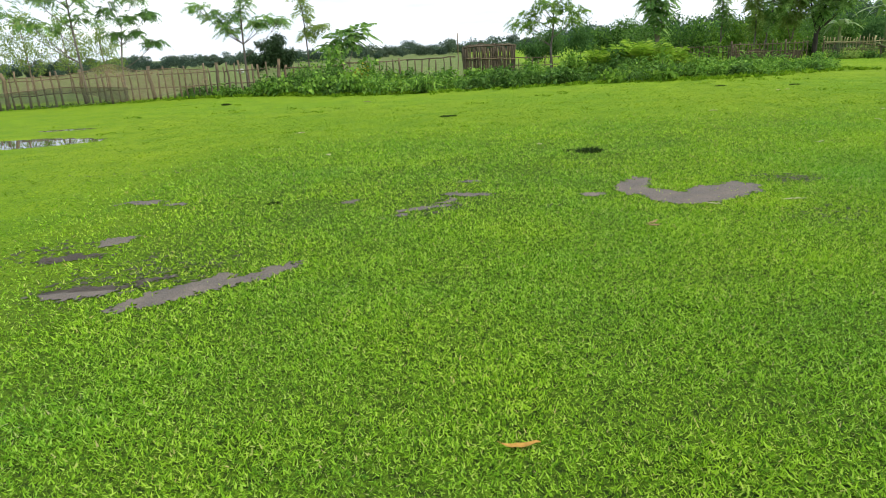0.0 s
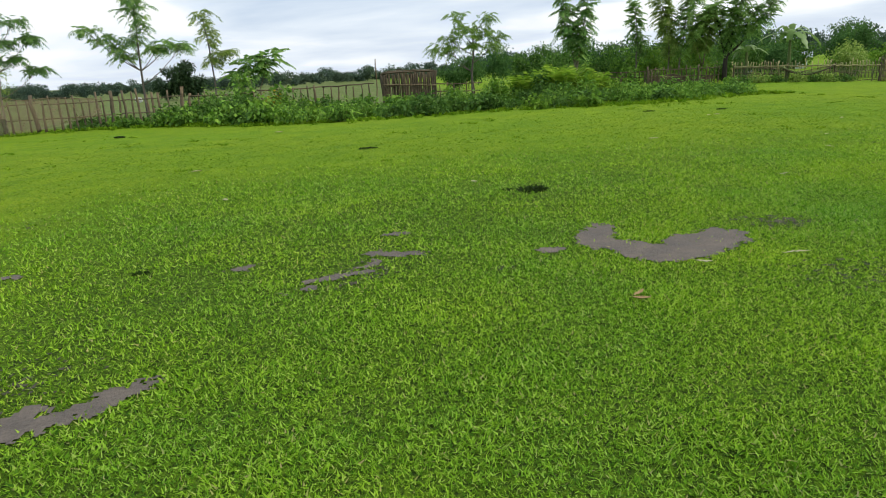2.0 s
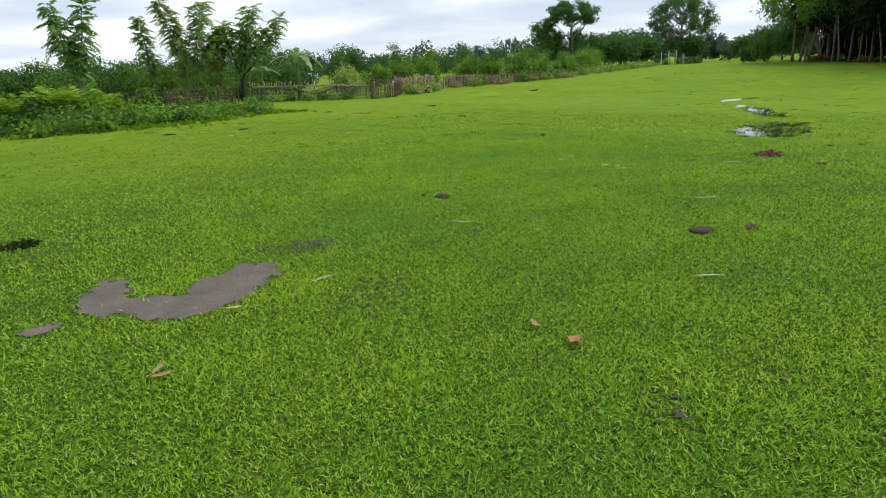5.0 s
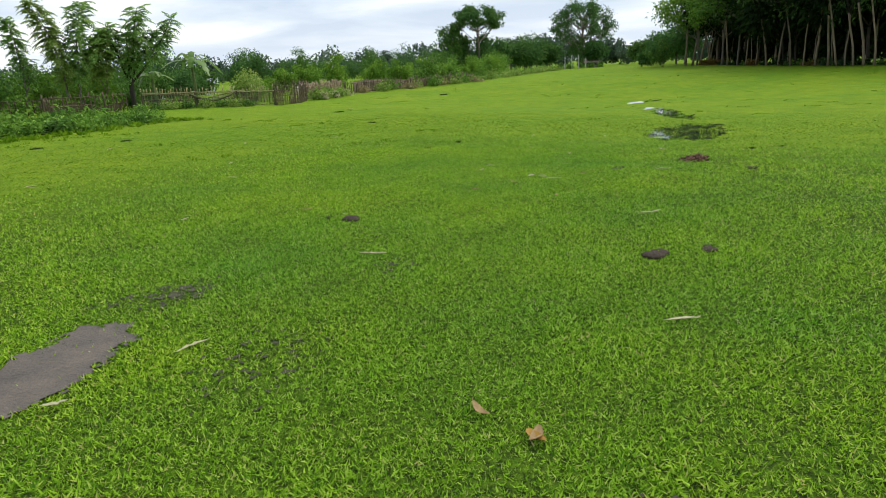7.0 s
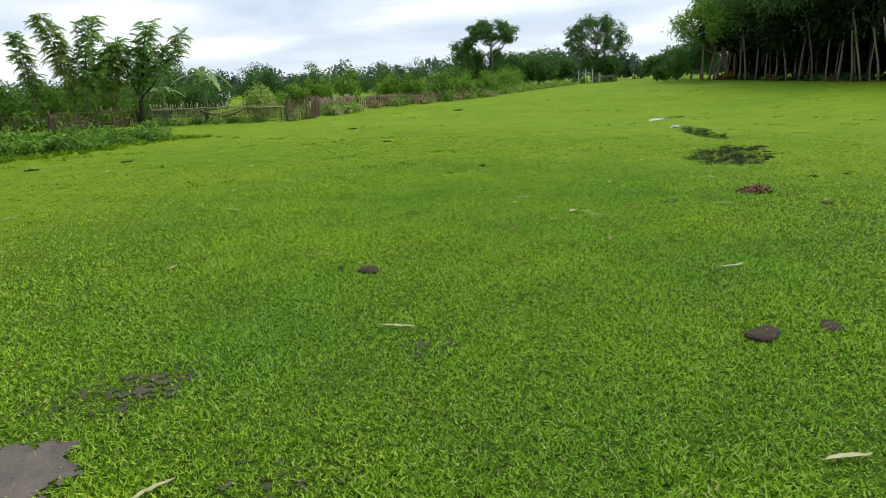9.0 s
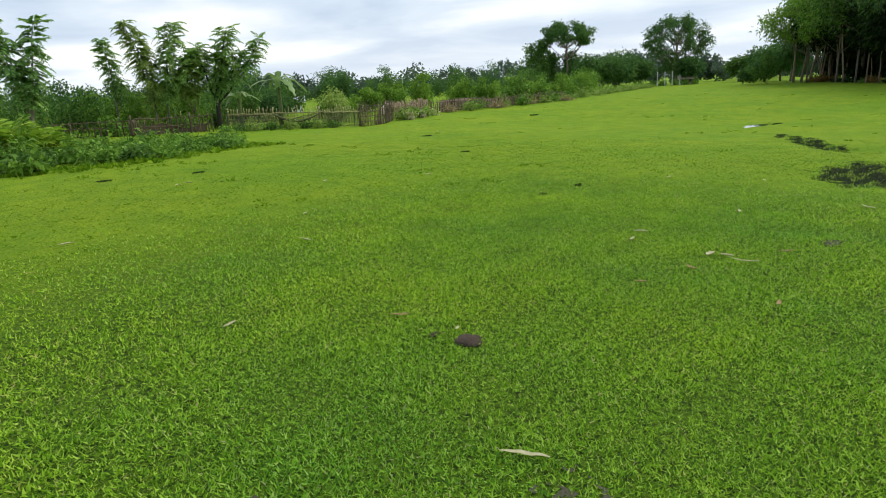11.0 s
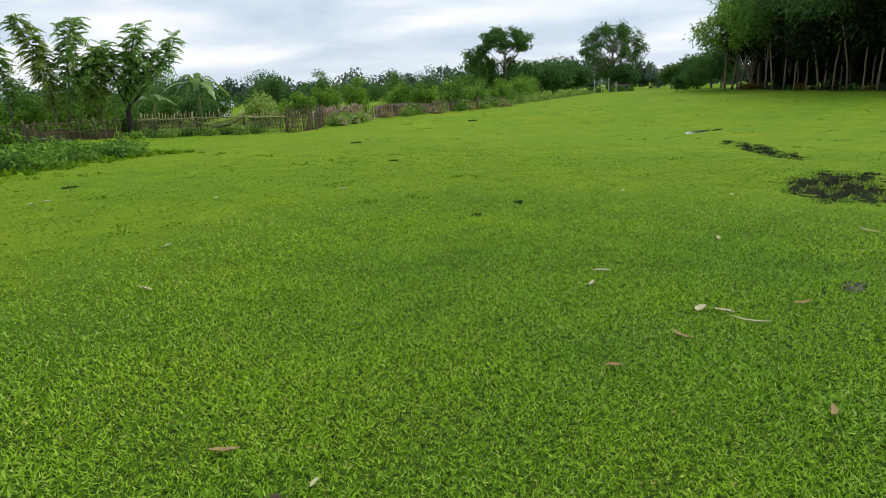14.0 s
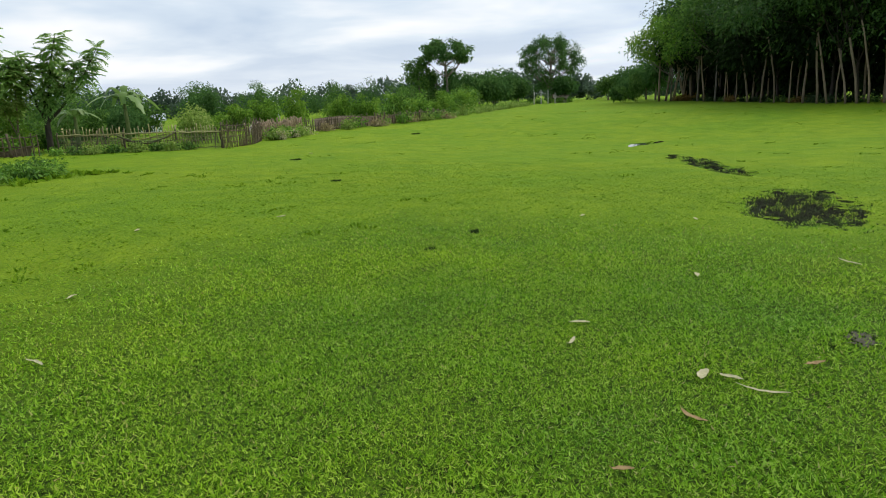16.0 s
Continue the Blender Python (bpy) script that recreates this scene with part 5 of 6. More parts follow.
STICK_SETS = {k: [mat_stick(k, me) for me in STICKS] for k in ("bamboo", "dark_bamboo", "gold_bamboo", "pink_wattle")}


def picket_fence(line, gap, height, label, material="bamboo", rails=(0.45, 1.0), seed=0, post_gap=2.4, name="fence", skip=0.06, thick=1.0, ragged=0.12, rail_r=0.022):
    """Uprights and rails along a plan line, each stick a part."""
    rng = np.random.default_rng(seed)
    x0, y0 = line[0]
    ob = thing(name, x0, y0, label, "fence")
    base = ground_z(x0, y0)
    pts = np.array(line, float)
    seg = np.linalg.norm(np.diff(pts, axis=0), axis=1)
    total, cum = seg.sum(), np.concatenate([[0], np.cumsum(seg)])

    def at(s):
        return np.array([np.interp(s, cum, pts[:, 0]), np.interp(s, cum, pts[:, 1])])

    s, last = 0.0, -9.0
    while s <= total:
        p = at(s)
        post = s - last >= post_gap
        if post:
            last = s
        if post or rng.random() > skip:
            o = new("post" if post else "picket", STICK_SETS[material][int(rng.integers(5))])
            o.parent = ob
            k = height / 1.25 * (1.08 if post else 1 - ragged + 2 * ragged * rng.random())
            w = thick * (1.9 if post else rng.uniform(0.75, 1.25))
            o.matrix_basis = pose(p[0] - x0, p[1] - y0, ground_z(*p) - base, rng.normal() * 1.6, rng.normal() * 1.6, rng.uniform(0, 360)) @ Matrix.Diagonal((w, w, k, 1))
        s += gap * rng.uniform(0.8, 1.25)
    for h in rails:
        s = 0.0
        while s < total - 0.05:
            e = min(total, s + 2.6)
            a, b = at(s), at(e)
            rod("rail", (a[0] - x0, a[1] - y0, ground_z(*a) - base + h + rng.normal() * 0.03), (b[0] - x0, b[1] - y0, ground_z(*b) - base + h + rng.normal() * 0.03), rail_r, material, ob, int(s * 10), 0.01)
            s = e
    return ob


def drape(name, line, tops, bottoms, material, label, category="net", seed=0, push=0.05, across=24, down=8):
    """A hanging net or mat between a top edge and a bottom edge along a plan line."""
    rng = np.random.default_rng(seed)
    pts = np.array(line, float)
    x0, y0 = pts[0]
    ob = thing(name, x0, y0, label, category)
    base = ground_z(x0, y0)
    u = np.linspace(0, len(pts) - 1, across)
    X, Y = np.interp(u, range(len(pts)), pts[:, 0]), np.interp(u, range(len(pts)), pts[:, 1])
    G = heights(X, Y) - base
    T, Bm = np.interp(u, np.linspace(0, len(pts) - 1, len(tops)), tops), np.interp(u, np.linspace(0, len(pts) - 1, len(bottoms)), bottoms)
    V = []
    for j in range(down):
        f = j / (down - 1)
        V.append(np.stack([X - x0 + rng.normal(size=across) * 0.02, Y - y0 - push - 0.06 * np.sin(u * 5) * f, G + T + (Bm - T) * f], 1))
    V = np.concatenate(V)
    F = [(j * across + i, j * across + i + 1, (j + 1) * across + i + 1, (j + 1) * across + i) for j in range(down - 1) for i in range(across - 1)]
    soup("cloth", V, np.array(F), material, ob, smooth=True)
    hem = np.stack([X - x0, Y - y0 - push, G + T], 1)
    soup("hem", *tubes([(hem, np.full(across, 0.012))], 4), "bamboo" if material == "net" else "dark_bamboo", ob)
    return ob


FENCE_W = [(-21.0, 23.6), (-16.6, 25.4), (-13.6, 26.5), (-11.8, 27.35), (-9.9, 27.9), (-6.6, 28.5)]
picket_fence(FENCE_W, 0.25, 1.36, "weathered bamboo picket fence along the pasture edge", rails=(0.5, 1.02), seed=1, thick=1.9)
drape("fence_net", [(-16.2, 25.5), (-13.6, 26.45), (-12.4, 27.0), (-11.2, 27.45), (-9.4, 27.9)], [1.15, 1.2, 1.55, 1.2, 1.25, 1.1], [0.55, 0.5, 0.05, 0.02, 0.25, 0.55], "net", "brown fishing net draped over bamboo fence", seed=2)
drape("shade_net", [(-16.8, 25.2), (-12.3, 26.9)], [0.6, 0.75, 0.62], [0.02, 0.02], "dark_net", "dark green netting along foot of fence", seed=3, push=0.09)
picket_fence([(-6.4, 28.7), (-3.5, 29.2), (-1.0, 29.5), (0.9, 29.5)], 0.30, 1.1, "dark bamboo fence half hidden behind weeds", "dark_bamboo", rails=(1.0,), seed=4, thick=1.5, rail_r=0.03)
picket_fence([(3.3, 28.6), (4.2, 28.5), (5.2, 28.4)], 0.3, 0.85, "short stretch of dark bamboo fence behind weeds", "dark_bamboo", rails=(0.8, 0.5), seed=5, thick=1.4)
pole_ob = thing("pole", 0.97, 29.4, "lone thin bamboo pole standing by the fence", "pole")
rod("shaft", (0, 0, -0.1), (0.03, 0, 1.98), 0.03, "bamboo", pole_ob, 8)


def cage(x, y, w, d, h, turn):
    """A pen of rough uprights bound with rails."""
    ob = thing("bamboo_pen", x, y, "square pen of dark rough bamboo uprights", "pen", turn=turn)
    rng = np.random.default_rng(33)
    for (ax, ay), (bx, by) in (((-w / 2, -d / 2), (w / 2, -d / 2)), ((w / 2, -d / 2), (w / 2, d / 2)), ((w / 2, d / 2), (-w / 2, d / 2)), ((-w / 2, d / 2), (-w / 2, -d / 2))):
        n = int(math.hypot(bx - ax, by - ay) / 0.06)
        for i in range(n):
            f = (i + rng.uniform(-0.3, 0.3)) / n
            o = new("upright", STICK_SETS["dark_bamboo"][int(rng.integers(5))])
            o.parent = ob
            k, wd = h / 1.25 * rng.uniform(0.96, 1.06), rng.uniform(0.9, 1.9)
            o.matrix_basis = pose(ax + (bx - ax) * f, ay + (by - ay) * f, 0, rng.normal() * 1.2, rng.normal() * 1.6, rng.uniform(0, 360)) @ Matrix.Diagonal((wd, wd, k, 1))
        out = 0.05 if ay == by else 0.0
        for hh, hb in ((0.25, 0.28), (0.95, 0.85), (h - 0.05, h - 0.03)):
            rod("rail", (ax, ay - out * (1 if ay < 0 else -1), hh), (bx, by - out * (1 if by < 0 else -1), hb), 0.032, "dark_bamboo", ob, int(hh * 90) + n)
    for i in range(9):
        rod("brush", (rng.uniform(-w / 2, w / 2), rng.uniform(-d / 2, d / 2), h - 0.02), (rng.uniform(-w / 2, w / 2), rng.uniform(-d / 2, d / 2), h + rng.uniform(0.0, 0.06)), 0.02, "dark_bamboo", ob, 60 + i)
    return ob


cage(2.18, 27.6, 2.0, 1.2, 1.42, -3)

# garden corner
picket_fence([(10.5, 36.6), (13.2, 35.6), (15.6, 34.3)], 0.22, 0.72, "low dark stick fence with pale rail", "dark_bamboo", rails=(0.68, 0.4), seed=6, thick=1.6)
picket_fence([(14.7, 33.6), (16.4, 33.3), (18.0, 32.7)], 0.19, 0.9, "close-set dark stick fence below young trees", "dark_bamboo", rails=(0.74, 0.4), seed=7, thick=1.25)
drape("palm_mat", [(14.9, 33.75), (16.6, 33.45), (17.9, 32.95)], [0.25, 0.5, 0.2, 0.4], [0.02, 0.02, 0.02], "palm", "brown dry palm matting behind stick fence", "mat", seed=8, push=-0.1)
NET_LINE = [(18.6, 32.4), (20.6, 31.2), (22.4, 30.3), (24.2, 29.7)]
net = thing("net_fence", 18.6, 32.4, "sagging dark net fence hung on posts with a yellow bamboo rail", "fence")
zb = ground_z(18.6, 32.4)
for i, (px, py) in enumerate(NET_LINE):
    rod("post", (px - 18.6, py - 32.4, ground_z(px, py) - zb - 0.1), (px - 18.6, py - 32.4, ground_z(px, py) - zb + 0.86), 0.04, "dark_bamboo", net, 70 + i)
for i in range(3):
    a, b = NET_LINE[i], NET_LINE[i + 1]
    za, zc = ground_z(*a) - zb, ground_z(*b) - zb
    rod("rail", (a[0] - 18.6, a[1] - 32.4 - 0.05, za + 0.74), (b[0] - 18.6, b[1] - 32.4 - 0.05, zc + 0.76), 0.03, "gold_bamboo", net, 75 + i, 0.02, "yellow bamboo rail")
    rod("wire", (a[0] - 18.6, a[1] - 32.4, za + 0.45), (b[0] - 18.6, b[1] - 32.4, zc + 0.42), 0.014, "dark_bamboo", net, 80 + i, 0.05)
    rod("wire", (a[0] - 18.6, a[1] - 32.4, za + 0.1), (b[0] - 18.6, b[1] - 32.4, zc + 0.1), 0.014, "dark_bamboo", net, 84 + i, 0.03)
drape("hung_net", NET_LINE, [0.66, 0.7, 0.42, 0.68, 0.7, 0.7], [0.05, 0.05, 0.03, 0.05, 0.03], "dark_net", "dark sagging fishing net on garden fence", seed=9, push=0.0)
picket_fence([(24.2, 29.6), (25.6, 30.1), (27.4, 31.2), (29.5, 33.0)], 0.065, 1.12, "dense wattle fence of dark brushwood sticks", "dark_bamboo", rails=(0.25, 0.5, 0.75, 0.95), seed=10, ragged=0.25, thick=0.55, name="wattle_fence")
a, b = (20.3, 31.35), (22.3, 30.35)
rod("sagging_rope", (a[0] - 18.6, a[1] - 32.4 - 0.1, ground_z(*a) - zb + 0.72), (b[0] - 18.6, b[1] - 32.4 - 0.1, ground_z(*b) - zb + 0.74), 0.035, "dark_bamboo", net, 91, 0.4, "dark sagging rolled net")
rod("sagging_rope", (a[0] - 18.6, a[1] - 32.4 - 0.08, ground_z(*a) - zb + 0.72), (b[0] - 18.6, b[1] - 32.4 - 0.08, ground_z(*b) - zb + 0.74), 0.03, "green_stem", net, 92, 0.32, "green sagging vine")
picket_fence([(19.0, 37.9), (21.0, 37.1), (24.1, 36.0), (25.4, 35.2), (27.5, 33.6), (28.6, 32.9)], 0.15, 0.95, "pale yellow split bamboo garden fence", "gold_bamboo", rails=(0.35, 0.6), seed=11, thick=1.3, ragged=0.2)
picket_fence([(29.8, 33.9), (32.6, 35.2), (34.5, 36.0), (36.4, 36.7)], 0.07, 1.0, "pinkish brown wattle fence of split sticks", "pink_wattle", rails=(0.3, 0.75), seed=12, thick=1.5, name="wattle_fence", ragged=0.22)
drape("mat_wall", [(30.4, 34.3), (32.6, 35.4), (34.5, 36.2), (36.4, 36.9)], [0.85, 0.95, 0.8, 0.9, 0.85, 0.95], [0.0, 0.0, 0.0, 0.0], "mat_wall", "pinkish brown woven matting behind the wattle", "mat", seed=12)
picket_fence([(36.6, 37.0), (39.5, 37.0), (43.0, 36.6), (46.0, 36.2), (52.5, 35.8)], 0.17, 0.85, "brown brushwood fence below green bushes", "bamboo", rails=(0.35, 0.7), seed=13, thick=1.6, name="brush_fence", ragged=0.25)
drape("brush_mat", [(38.0, 37.05), (42.0, 36.75), (46.0, 36.25)], [0.8, 0.88, 0.7, 0.6], [0.0, 0.0], "mat_wall", "dry brown brushwood matting", "mat", seed=14, push=-0.1)
for i, (px, py) in enumerate([(30.2, 32.9), (31.2, 33.3), (32.3, 33.9), (33.4, 34.3), (34.4, 34.9), (31.8, 34.2), (33.0, 34.9)]):
    shrub(px, py, 0.6, 1.3, "pale silvery-leaved low garden plants", 260 + i, 0.2, 240, ("pale", "hedge")[i % 3 == 2], "shrub", "silvery plants by the mat fence")
    if i % 2 == 0:
        shrub(px + 0.3, py - 0.2, 0.45, 0.9, "white-flowering low garden plant", 280 + i, 0.16, 170, "straw", "shrub", "silvery plants by the mat fence")
for i, (px, py, r) in enumerate([(32.6, 36.6, 0.55), (33.5, 37.2, 0.45)]):
    bm = bmesh.new()
    bmesh.ops.create_icosphere(bm, subdivisions=2, radius=r)
    for v in bm.verts:
        v.co *= 1 + 0.18 * noise.noise(v.co * 2.2 + Vector((i * 5, 0, 0)))
        v.co.z = max(-0.1, v.co.z * 0.9 + 0.4)
    hp = thing("rubble_heap", px, py, "pale heap of earth behind the mat fence", "heap")
    part("mound", bm, "plaster", hp)


def hut(x, y, w, d, h, turn, wall, roof, label):
    """A small gabled house: solid walls, overhanging roof, dark slabs as door and windows."""
    ob = thing("house", x, y, label, "house", turn=turn)

    def box(nm, cx, cy, cz, sx, sy, sz, mt, parent=None, lab=""):
        bm = bmesh.new()
        bmesh.ops.create_cube(bm, size=1.0)
        bmesh.ops.scale(bm, vec=(sx, sy, sz), verts=bm.verts)
        bmesh.ops.translate(bm, vec=(cx, cy, cz), verts=bm.verts)
        return part(nm, bm, mt, parent or ob, lab)

    box("wall", 0, -d / 2, h / 2, w, 0.15, h, wall)
    box("wall", 0, d / 2, h / 2, w, 0.15, h, wall)
    box("wall", -w / 2 + 0.075, 0, h / 2, 0.15, d - 0.15, h, wall)
    box("wall", w / 2 - 0.075, 0, h / 2, 0.15, d - 0.15, h, wall)
    bm = bmesh.new()
    o, r, t = 0.18 * w, h + 0.28 * d, 0.05
    prof = [(-d / 2 - o, h - 0.12), (0, r), (d / 2 + o, h - 0.12), (d / 2 + o, h - 0.12 - t), (0, r - t), (-d / 2 - o, h - 0.12 - t)]
    A = [bm.verts.new((-w / 2 - o, a, b)) for a, b in prof]
    B = [bm.verts.new((w / 2 + o, a, b)) for a, b in prof]
    for i in range(6):
        bm.faces.new((A[i], A[(i + 1) % 6], B[(i + 1) % 6], B[i]))
    for S in (A[::-1], B):
        bm.faces.new((S[0], S[1], S[4], S[5]))
        bm.faces.new((S[1], S[2], S[3], S[4]))
    part("roof", bm, roof, ob)
    # near-black slabs colour in the dark of door and window openings
    box("door", -0.1 * w, -d / 2 - 0.09, 0.45 * h, 0.3 * w, 0.05, 0.9 * h, "shade")
    for k in (-0.36, 0.3):
        win = box("window", k * w, -d / 2 - 0.09, 0.6 * h, 0.18 * w, 0.05, 0.45 * h, "shade")
        box("frame", k * w, -d / 2 - 0.13, 0.6 * h, 0.03, 0.04, 0.45 * h, "bamboo", win)
    return ob


hut(38.0, 55.6, 2.0, 1.4, 1.05, -33, "white", "tin", "small whitewashed shed with a tin roof behind the garden")
hut(31.9, 53.0, 1.1, 1.0, 0.9, -30, "white", "tin", "tiny whitewashed outhouse behind the garden")
hut(112.5, 50.2, 2.0, 1.8, 1.0, -62, "plaster", "plaster", "small pinkish shelter under the great tree")
for i, (gx, gy, gh) in enumerate([(105.3, 50.6, 2.2), (105.8, 49.6, 2.2), (104.8, 51.6, 2.0), (106.3, 48.6, 1.7)]):
    g = thing("gate_pillar", gx, gy, "pale concrete gate pillar at the pasture's end", "pillar", "gate pillars")
    rod("shaft", (0, 0, -0.1), (0, 0, gh), 0.09, "concrete", g, i)
up = thing("utility_pole", 66.9, 70.7, "pale concrete utility pole with a short crossarm", "utility pole")
rod("shaft", (0, 0, -0.2), (0, 0, 3.2), 0.12, "concrete", up, 3)
rod("crossarm", (-0.45, 0, 3.0), (0.45, 0, 3.0), 0.05, "concrete", up, 4)
# pale sacks caught on the fences
for i, (sx, sy, sz) in enumerate([(-8.15, 28.35, 0.98)]):
    bm = bmesh.new()
    bmesh.ops.create_icosphere(bm, subdivisions=3, radius=0.1)
    for v in bm.verts:
        v.co = Vector((v.co.x * 1.5, v.co.y * 0.5, v.co.z * 0.9)) * (1 + 0.5 * noise.noise(v.co * 14 + Vector((i, 0, 0))))
    sk = thing("sack", sx, sy, "small crumpled white plastic sack on the fence", "sack", z=ground_z(sx, sy) + sz)
    part("bag", bm, "white", sk)
# loose sticks and weeds about the net fence
for i, (ax, ay, lean) in enumerate([(18.9, 32.25, 0.35), (19.2, 32.1, -0.3), (19.7, 31.8, 0.3), (20.1, 31.5, -0.15), (24.0, 29.9, 0.2)]):
    st = thing("leaning_stick", ax, ay, "thin dark stick leaning on the net fence", "stick", "sticks on the net fence")
    rod("shaft", (0, 0, -0.05), (lean, 0.1, 0.95), 0.02, "dark_bamboo", st, 95 + i)
for i in range(11):
    s0 = i / 10
    shrub(18.2 + 4.4 * s0 + 0.2 * (i % 2), 31.9 - 1.9 * s0 - 0.25 * (i % 3), 0.28 + 0.12 * (i % 3), 0.8, "low green weeds at the foot of the net fence", 900 + i, 0.12, 240, ("hedge", "hedge_dark", "pale")[i % 3], "shrub", "weeds under the net fence")


# ---------------------------------------------------------------- small things on the turf
def dung(x, y, w, label, seed, material="dung", flat=0.32):
    rng = np.random.default_rng(seed)
    ob = thing("dung_pat", x, y, label, "dung", "droppings on the turf", z=ground_z(x, y) + 0.012)
    bm = bmesh.new()
    for i in range(5):
        a, o = rng.uniform(0, 6.28), rng.uniform(0, 0.32) * w
        m = Matrix.Translation((math.cos(a) * o, math.sin(a) * o, 0.0)) @ Matrix.Diagonal((1, rng.uniform(0.7, 1.0), flat, 1))
        bmesh.ops.create_icosphere(bm, subdivisions=2, radius=w * rng.uniform(0.2, 0.34), matrix=m)
    for v in bm.verts:
        v.co *= 1 + 0.22 * noise.noise(v.co * 14 + Vector((seed, 0, 0)))
    part("pat", bm, material, ob)
    n = 40
    d = random_dirs(rng, n)
    d[:, 2] = np.abs(d[:, 2]) * 0.6 + 0.1
    b = d * np.array([w * 0.5, w * 0.5, 0.0]) * rng.uniform(0.6, 1.1, n)[:, None]
    rim = soup("grass_edge", *leaves(b, unit(d), side_of(rng, d), np.full(n, 0.05), np.full(n, 0.009), 0.2), "blade", ob)
    tagged(rim, kind="stuff")
    return ob


def fallen_leaf(x, y, length, width, turn, label, material, seed, curl=0.25):
    """A dry leaf or bamboo sheath lying on the grass, curled, with a stalk."""
    rng = np.random.default_rng(seed)
    ob = thing("fallen_leaf", x, y, label, "leaf", "fallen leaves on the turf", turn, z=ground_z(x, y) + 0.022)
    n = 9
    s = np.linspace(0, 1, n)
    half = width * 0.5 * np.sin(np.pi * np.clip(0.04 + 0.93 * s, 0, 1)) ** 0.7
    bend = curl * length * (s - 0.5) ** 2 + rng.normal(size=n) * 0.002
    sway = 0.10 * length * np.sin(s * 3.0 + seed)
    c = np.stack([(s - 0.5) * length, sway, bend], 1)
    up = np.array([0, 0, 1.0]) * half[:, None] * 0.5
    y1 = np.array([0, 1.0, 0]) * half[:, None]
    rows = [c + y1 + up, c, c - y1 + up]
    low = [r - np.array([0, 0, 0.0015]) for r in rows]
    V = np.concatenate(rows + low)
    F = []
    for k in (0, 1):
        for j in range(n - 1):
            F.append((k * n + j, k * n + j + 1, (k + 1) * n + j + 1, (k + 1) * n + j))
            F.append(((k + 3) * n + j + 1, (k + 3) * n + j, (k + 4) * n + j, (k + 4) * n + j + 1))
    soup("blade", V, np.array(F), material, ob)
    stalk = np.array([c[0], c[0] + np.array([-0.12 * length, 0.01, 0.004])])
    soup("stalk", *tubes([(stalk, np.array([0.002, 0.0015]))], 4), material, ob)
    return ob


def tuft(x, y, w, h, label, seed, n=260, material="tuft"):
    rng = np.random.default_rng(seed)
    ob = thing("grass_tuft", x, y, label, "grass tuft")
    a, o = rng.uniform(0, 6.28, n), np.sqrt(rng.random(n)) * w / 2
    b = np.stack([np.cos(a) * o, np.sin(a) * o * 0.7, np.full(n, -0.005)], 1)
    d = random_dirs(rng, n)
    d[:, 2] = np.abs(d[:, 2]) + 0.35
    d = unit(d)
    L = h * rng.uniform(0.5, 1.2, n)
    soup("foliage", *leaves(b, d, side_of(rng, d), L, L * 0.28, 0.3), material, ob)
    return ob


# droppings: x, y, width
for i, (px, py, w) in enumerate([(5.66, 6.82, 0.28), (5.60, 7.08, 0.1), (5.85, 3.98, 0.27), (6.13, 3.72, 0.19), (10.24, 4.24, 0.2)]):
    dung(px, py, w, "flattened dark brown cow dung on the turf", 20 + i)
for px, py, w, h in ((1.98, 8.62, 0.32, 0.1), (7.7, 18.1, 0.3, 0.06), (20.3, 21.3, 0.4, 0.08), (37.5, 28.5, 0.6, 0.12), (11.6, 9.65, 0.14, 0.05), (9.4, 17.5, 0.25, 0.05), (15.6, 15.4, 0.25, 0.06), (1.74, 8.76, 0.14, 0.05), (0.22, 14.2, 0.35, 0.06), (-1.78, 6.73, 0.09, 0.05), (10.55, 9.6, 0.16, 0.04), (9.55, 5.7, 0.22, 0.03), (9.3, 5.85, 0.1, 0.03), (12.4, 4.65, 0.16, 0.035), (12.9, 4.3, 0.12, 0.03), (-7.16, 22.6, 0.3, 0.1)):
    tuft(px, py, w, h, "dark trodden clump of muddy grass", int(px * 100) % 977)

# fallen leaves and bamboo sheaths: x, y, length, width, turn
DRY = [(1.70, 5.07, 0.13, 0.03, 48), (1.68, 4.99, 0.10, 0.04, -5), (3.34, 3.91, 0.13, 0.035, -110), (3.30, 3.64, 0.11, 0.045, 5), (7.94, 6.36, 0.15, 0.03, -130), (7.33, 6.51, 0.09, 0.03, -73), (8.90, 5.91, 0.13, 0.035, -39), (5.70, 7.48, 0.12, 0.03, -39), (7.38, 5.55, 0.1, 0.03, 20)]
STRAW = [(4.80, 5.79, 0.21, 0.028, -76), (3.10, 5.55, 0.19, 0.025, -3), (4.70, 3.48, 0.19, 0.028, -35), (7.06, 4.46, 0.23, 0.03, -23), (8.43, 6.11, 0.23, 0.022, -85), (8.62, 7.24, 0.12, 0.028, -5), (4.89, 8.33, 0.11, 0.03, 0), (6.74, 10.03, 0.21, 0.024, -93)]
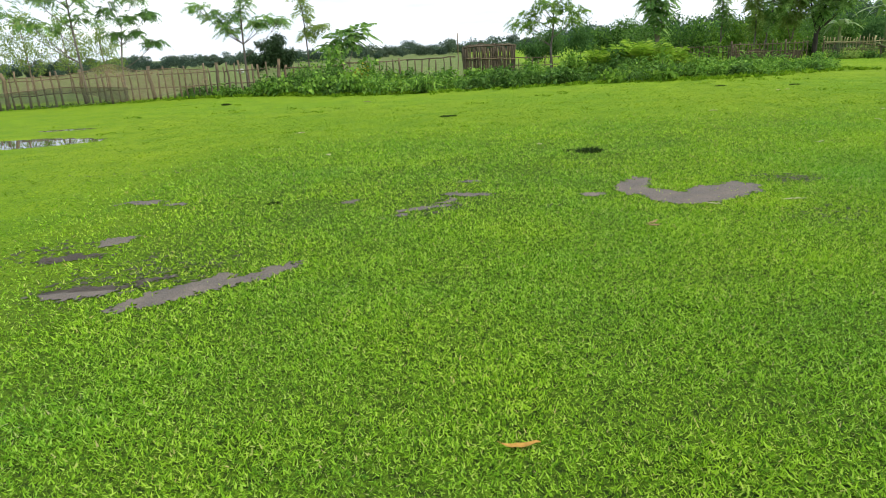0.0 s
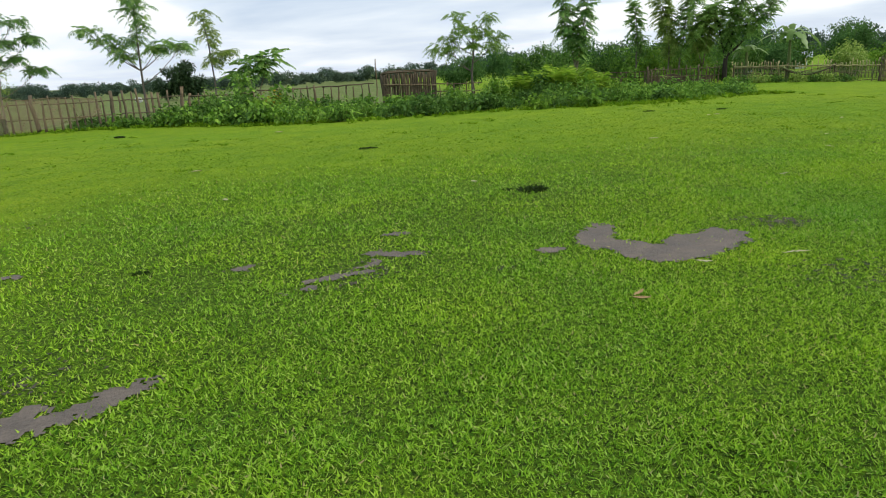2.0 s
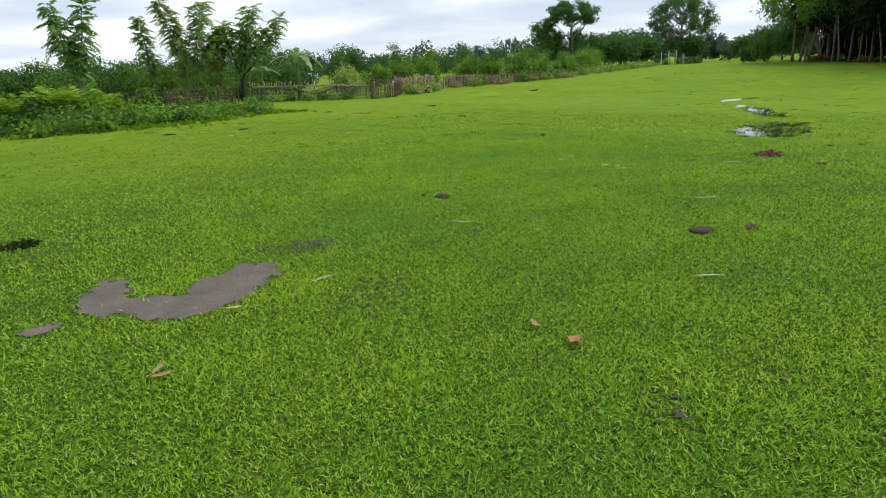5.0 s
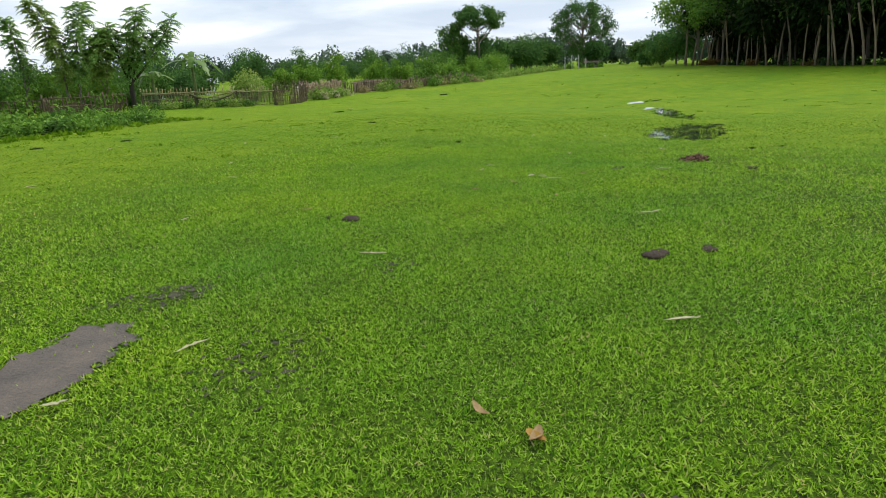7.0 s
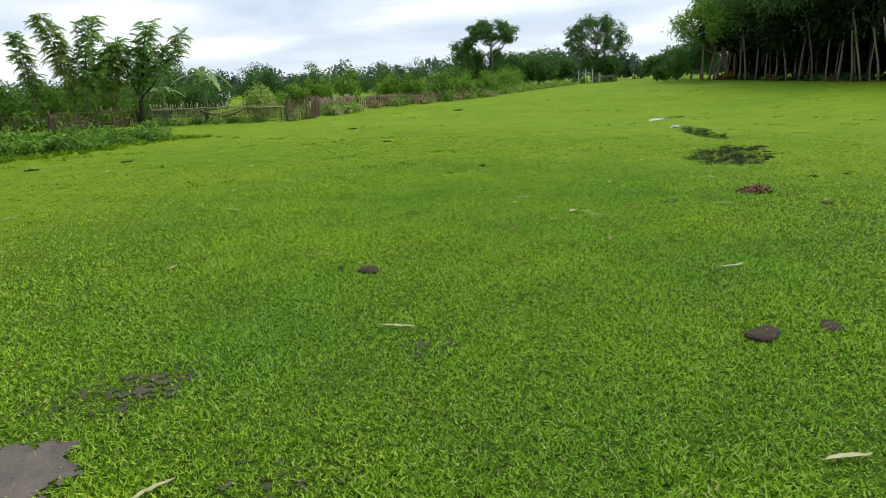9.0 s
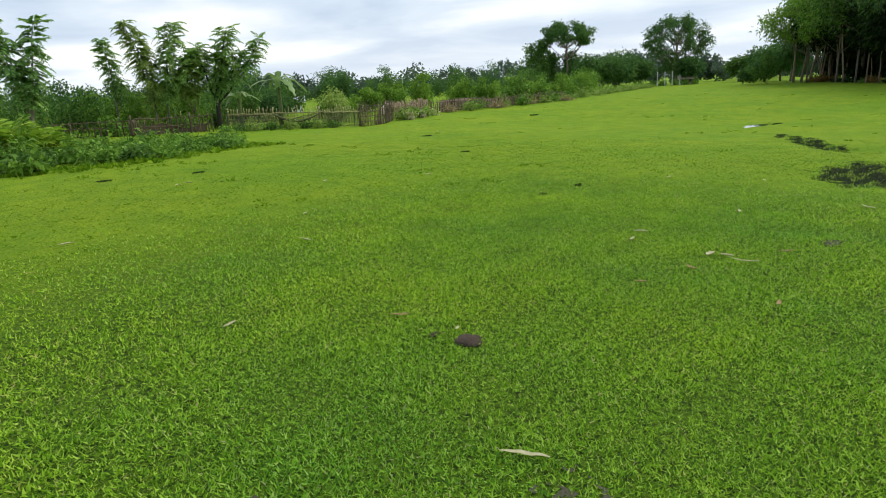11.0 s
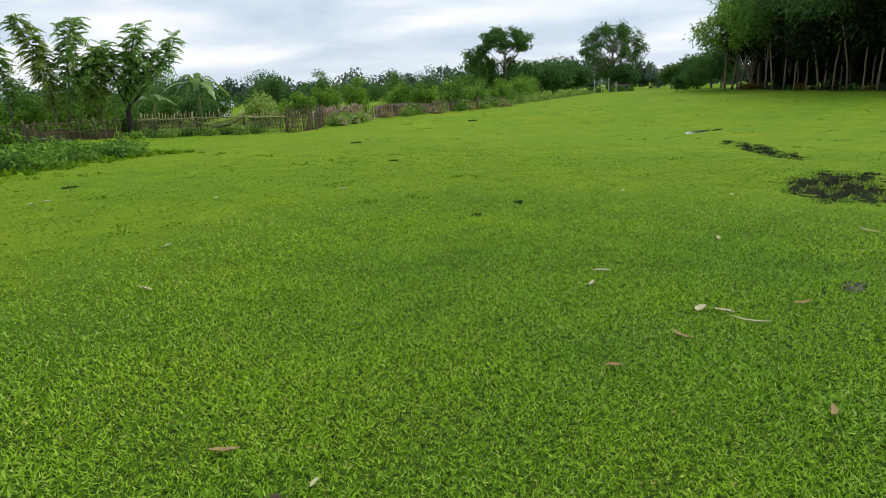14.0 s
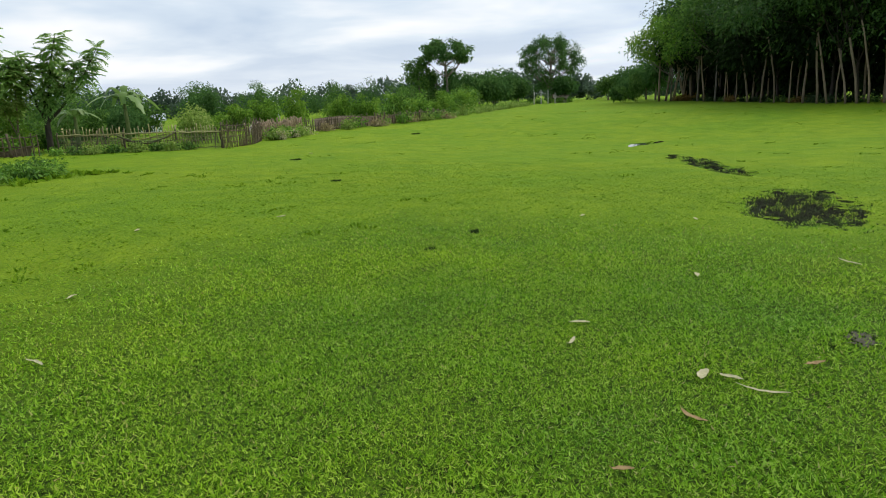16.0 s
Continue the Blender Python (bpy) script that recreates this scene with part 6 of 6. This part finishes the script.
STRAW_FAR = [(8.49, 6.42, 0.15, 0.055, 10), (-1.66, 9.71, 0.13, 0.06, -34), (2.40, 5.57, 0.11, 0.03, -27), (1.44, 9.38, 0.1, 0.05, -61), (11.65, 5.80, 0.24, 0.03, -146), (7.67, 11.3, 0.13, 0.03, 23), (9.6, 5.15, 0.2, 0.03, -60), (5.77, 7.02, 0.07, 0.02, 40), (10.6, 6.9, 0.12, 0.04, 30), (13.2, 8.9, 0.14, 0.05, 0), (8.15, 15.87, 0.16, 0.06, 20), (8.52, 6.29, 0.12, 0.04, 70), (8.39, 15.93, 0.14, 0.06, -30), (5.13, 12.25, 0.16, 0.05, 10), (23.1, 23.3, 0.2, 0.08, 0), (9.8, 13.7, 0.15, 0.05, 40), (11.4, 12.7, 0.15, 0.05, -20), (13.5, 7.5, 0.14, 0.04, 15), (-2.1, 20.0, 0.22, 0.08, 0), (-2.66, 12.7, 0.16, 0.06, 30), (8.98, 7.32, 0.13, 0.04, -50)]
for i, (px, py, ln, wd, tn) in enumerate(DRY):
    fallen_leaf(px, py, ln, wd, tn, "curled dry brown fallen leaf on the grass", "dry", 120 + i, 0.5)
for i, (px, py, ln, wd, tn) in enumerate(STRAW + STRAW_FAR):
    fallen_leaf(px, py, ln, wd, tn, "pale straw-coloured dry bamboo leaf on the grass", "straw", 150 + i, 0.15)
fallen_leaf(0.26, 2.18, 0.15, 0.03, -7, "orange dead leaf lying in the grass", "orange", 180, 0.3)
fallen_leaf(3.29, 3.63, 0.1, 0.045, 60, "orange dead leaf lying in the grass", "orange", 181, 0.5)


def husk_heap(x, y):
    rng = np.random.default_rng(8)
    ob = thing("husk_heap", x, y, "small heap of reddish brown husks on the turf", "heap")
    for i in range(46):
        a, o = rng.uniform(0, 6.28), math.sqrt(rng.random()) * 0.26
        c = np.array([math.cos(a) * o, math.sin(a) * o * 0.75, 0.01 + 0.06 * (1 - o / 0.28)])
        d = random_dirs(rng, 1, 0.4)[0] * rng.uniform(0.03, 0.06)
        soup("husk", *tubes([(np.array([c - d, c, c + d]), np.array([0.006, 0.018, 0.006]))], 5), "brickbits", ob)


husk_heap(10.72, 5.06)
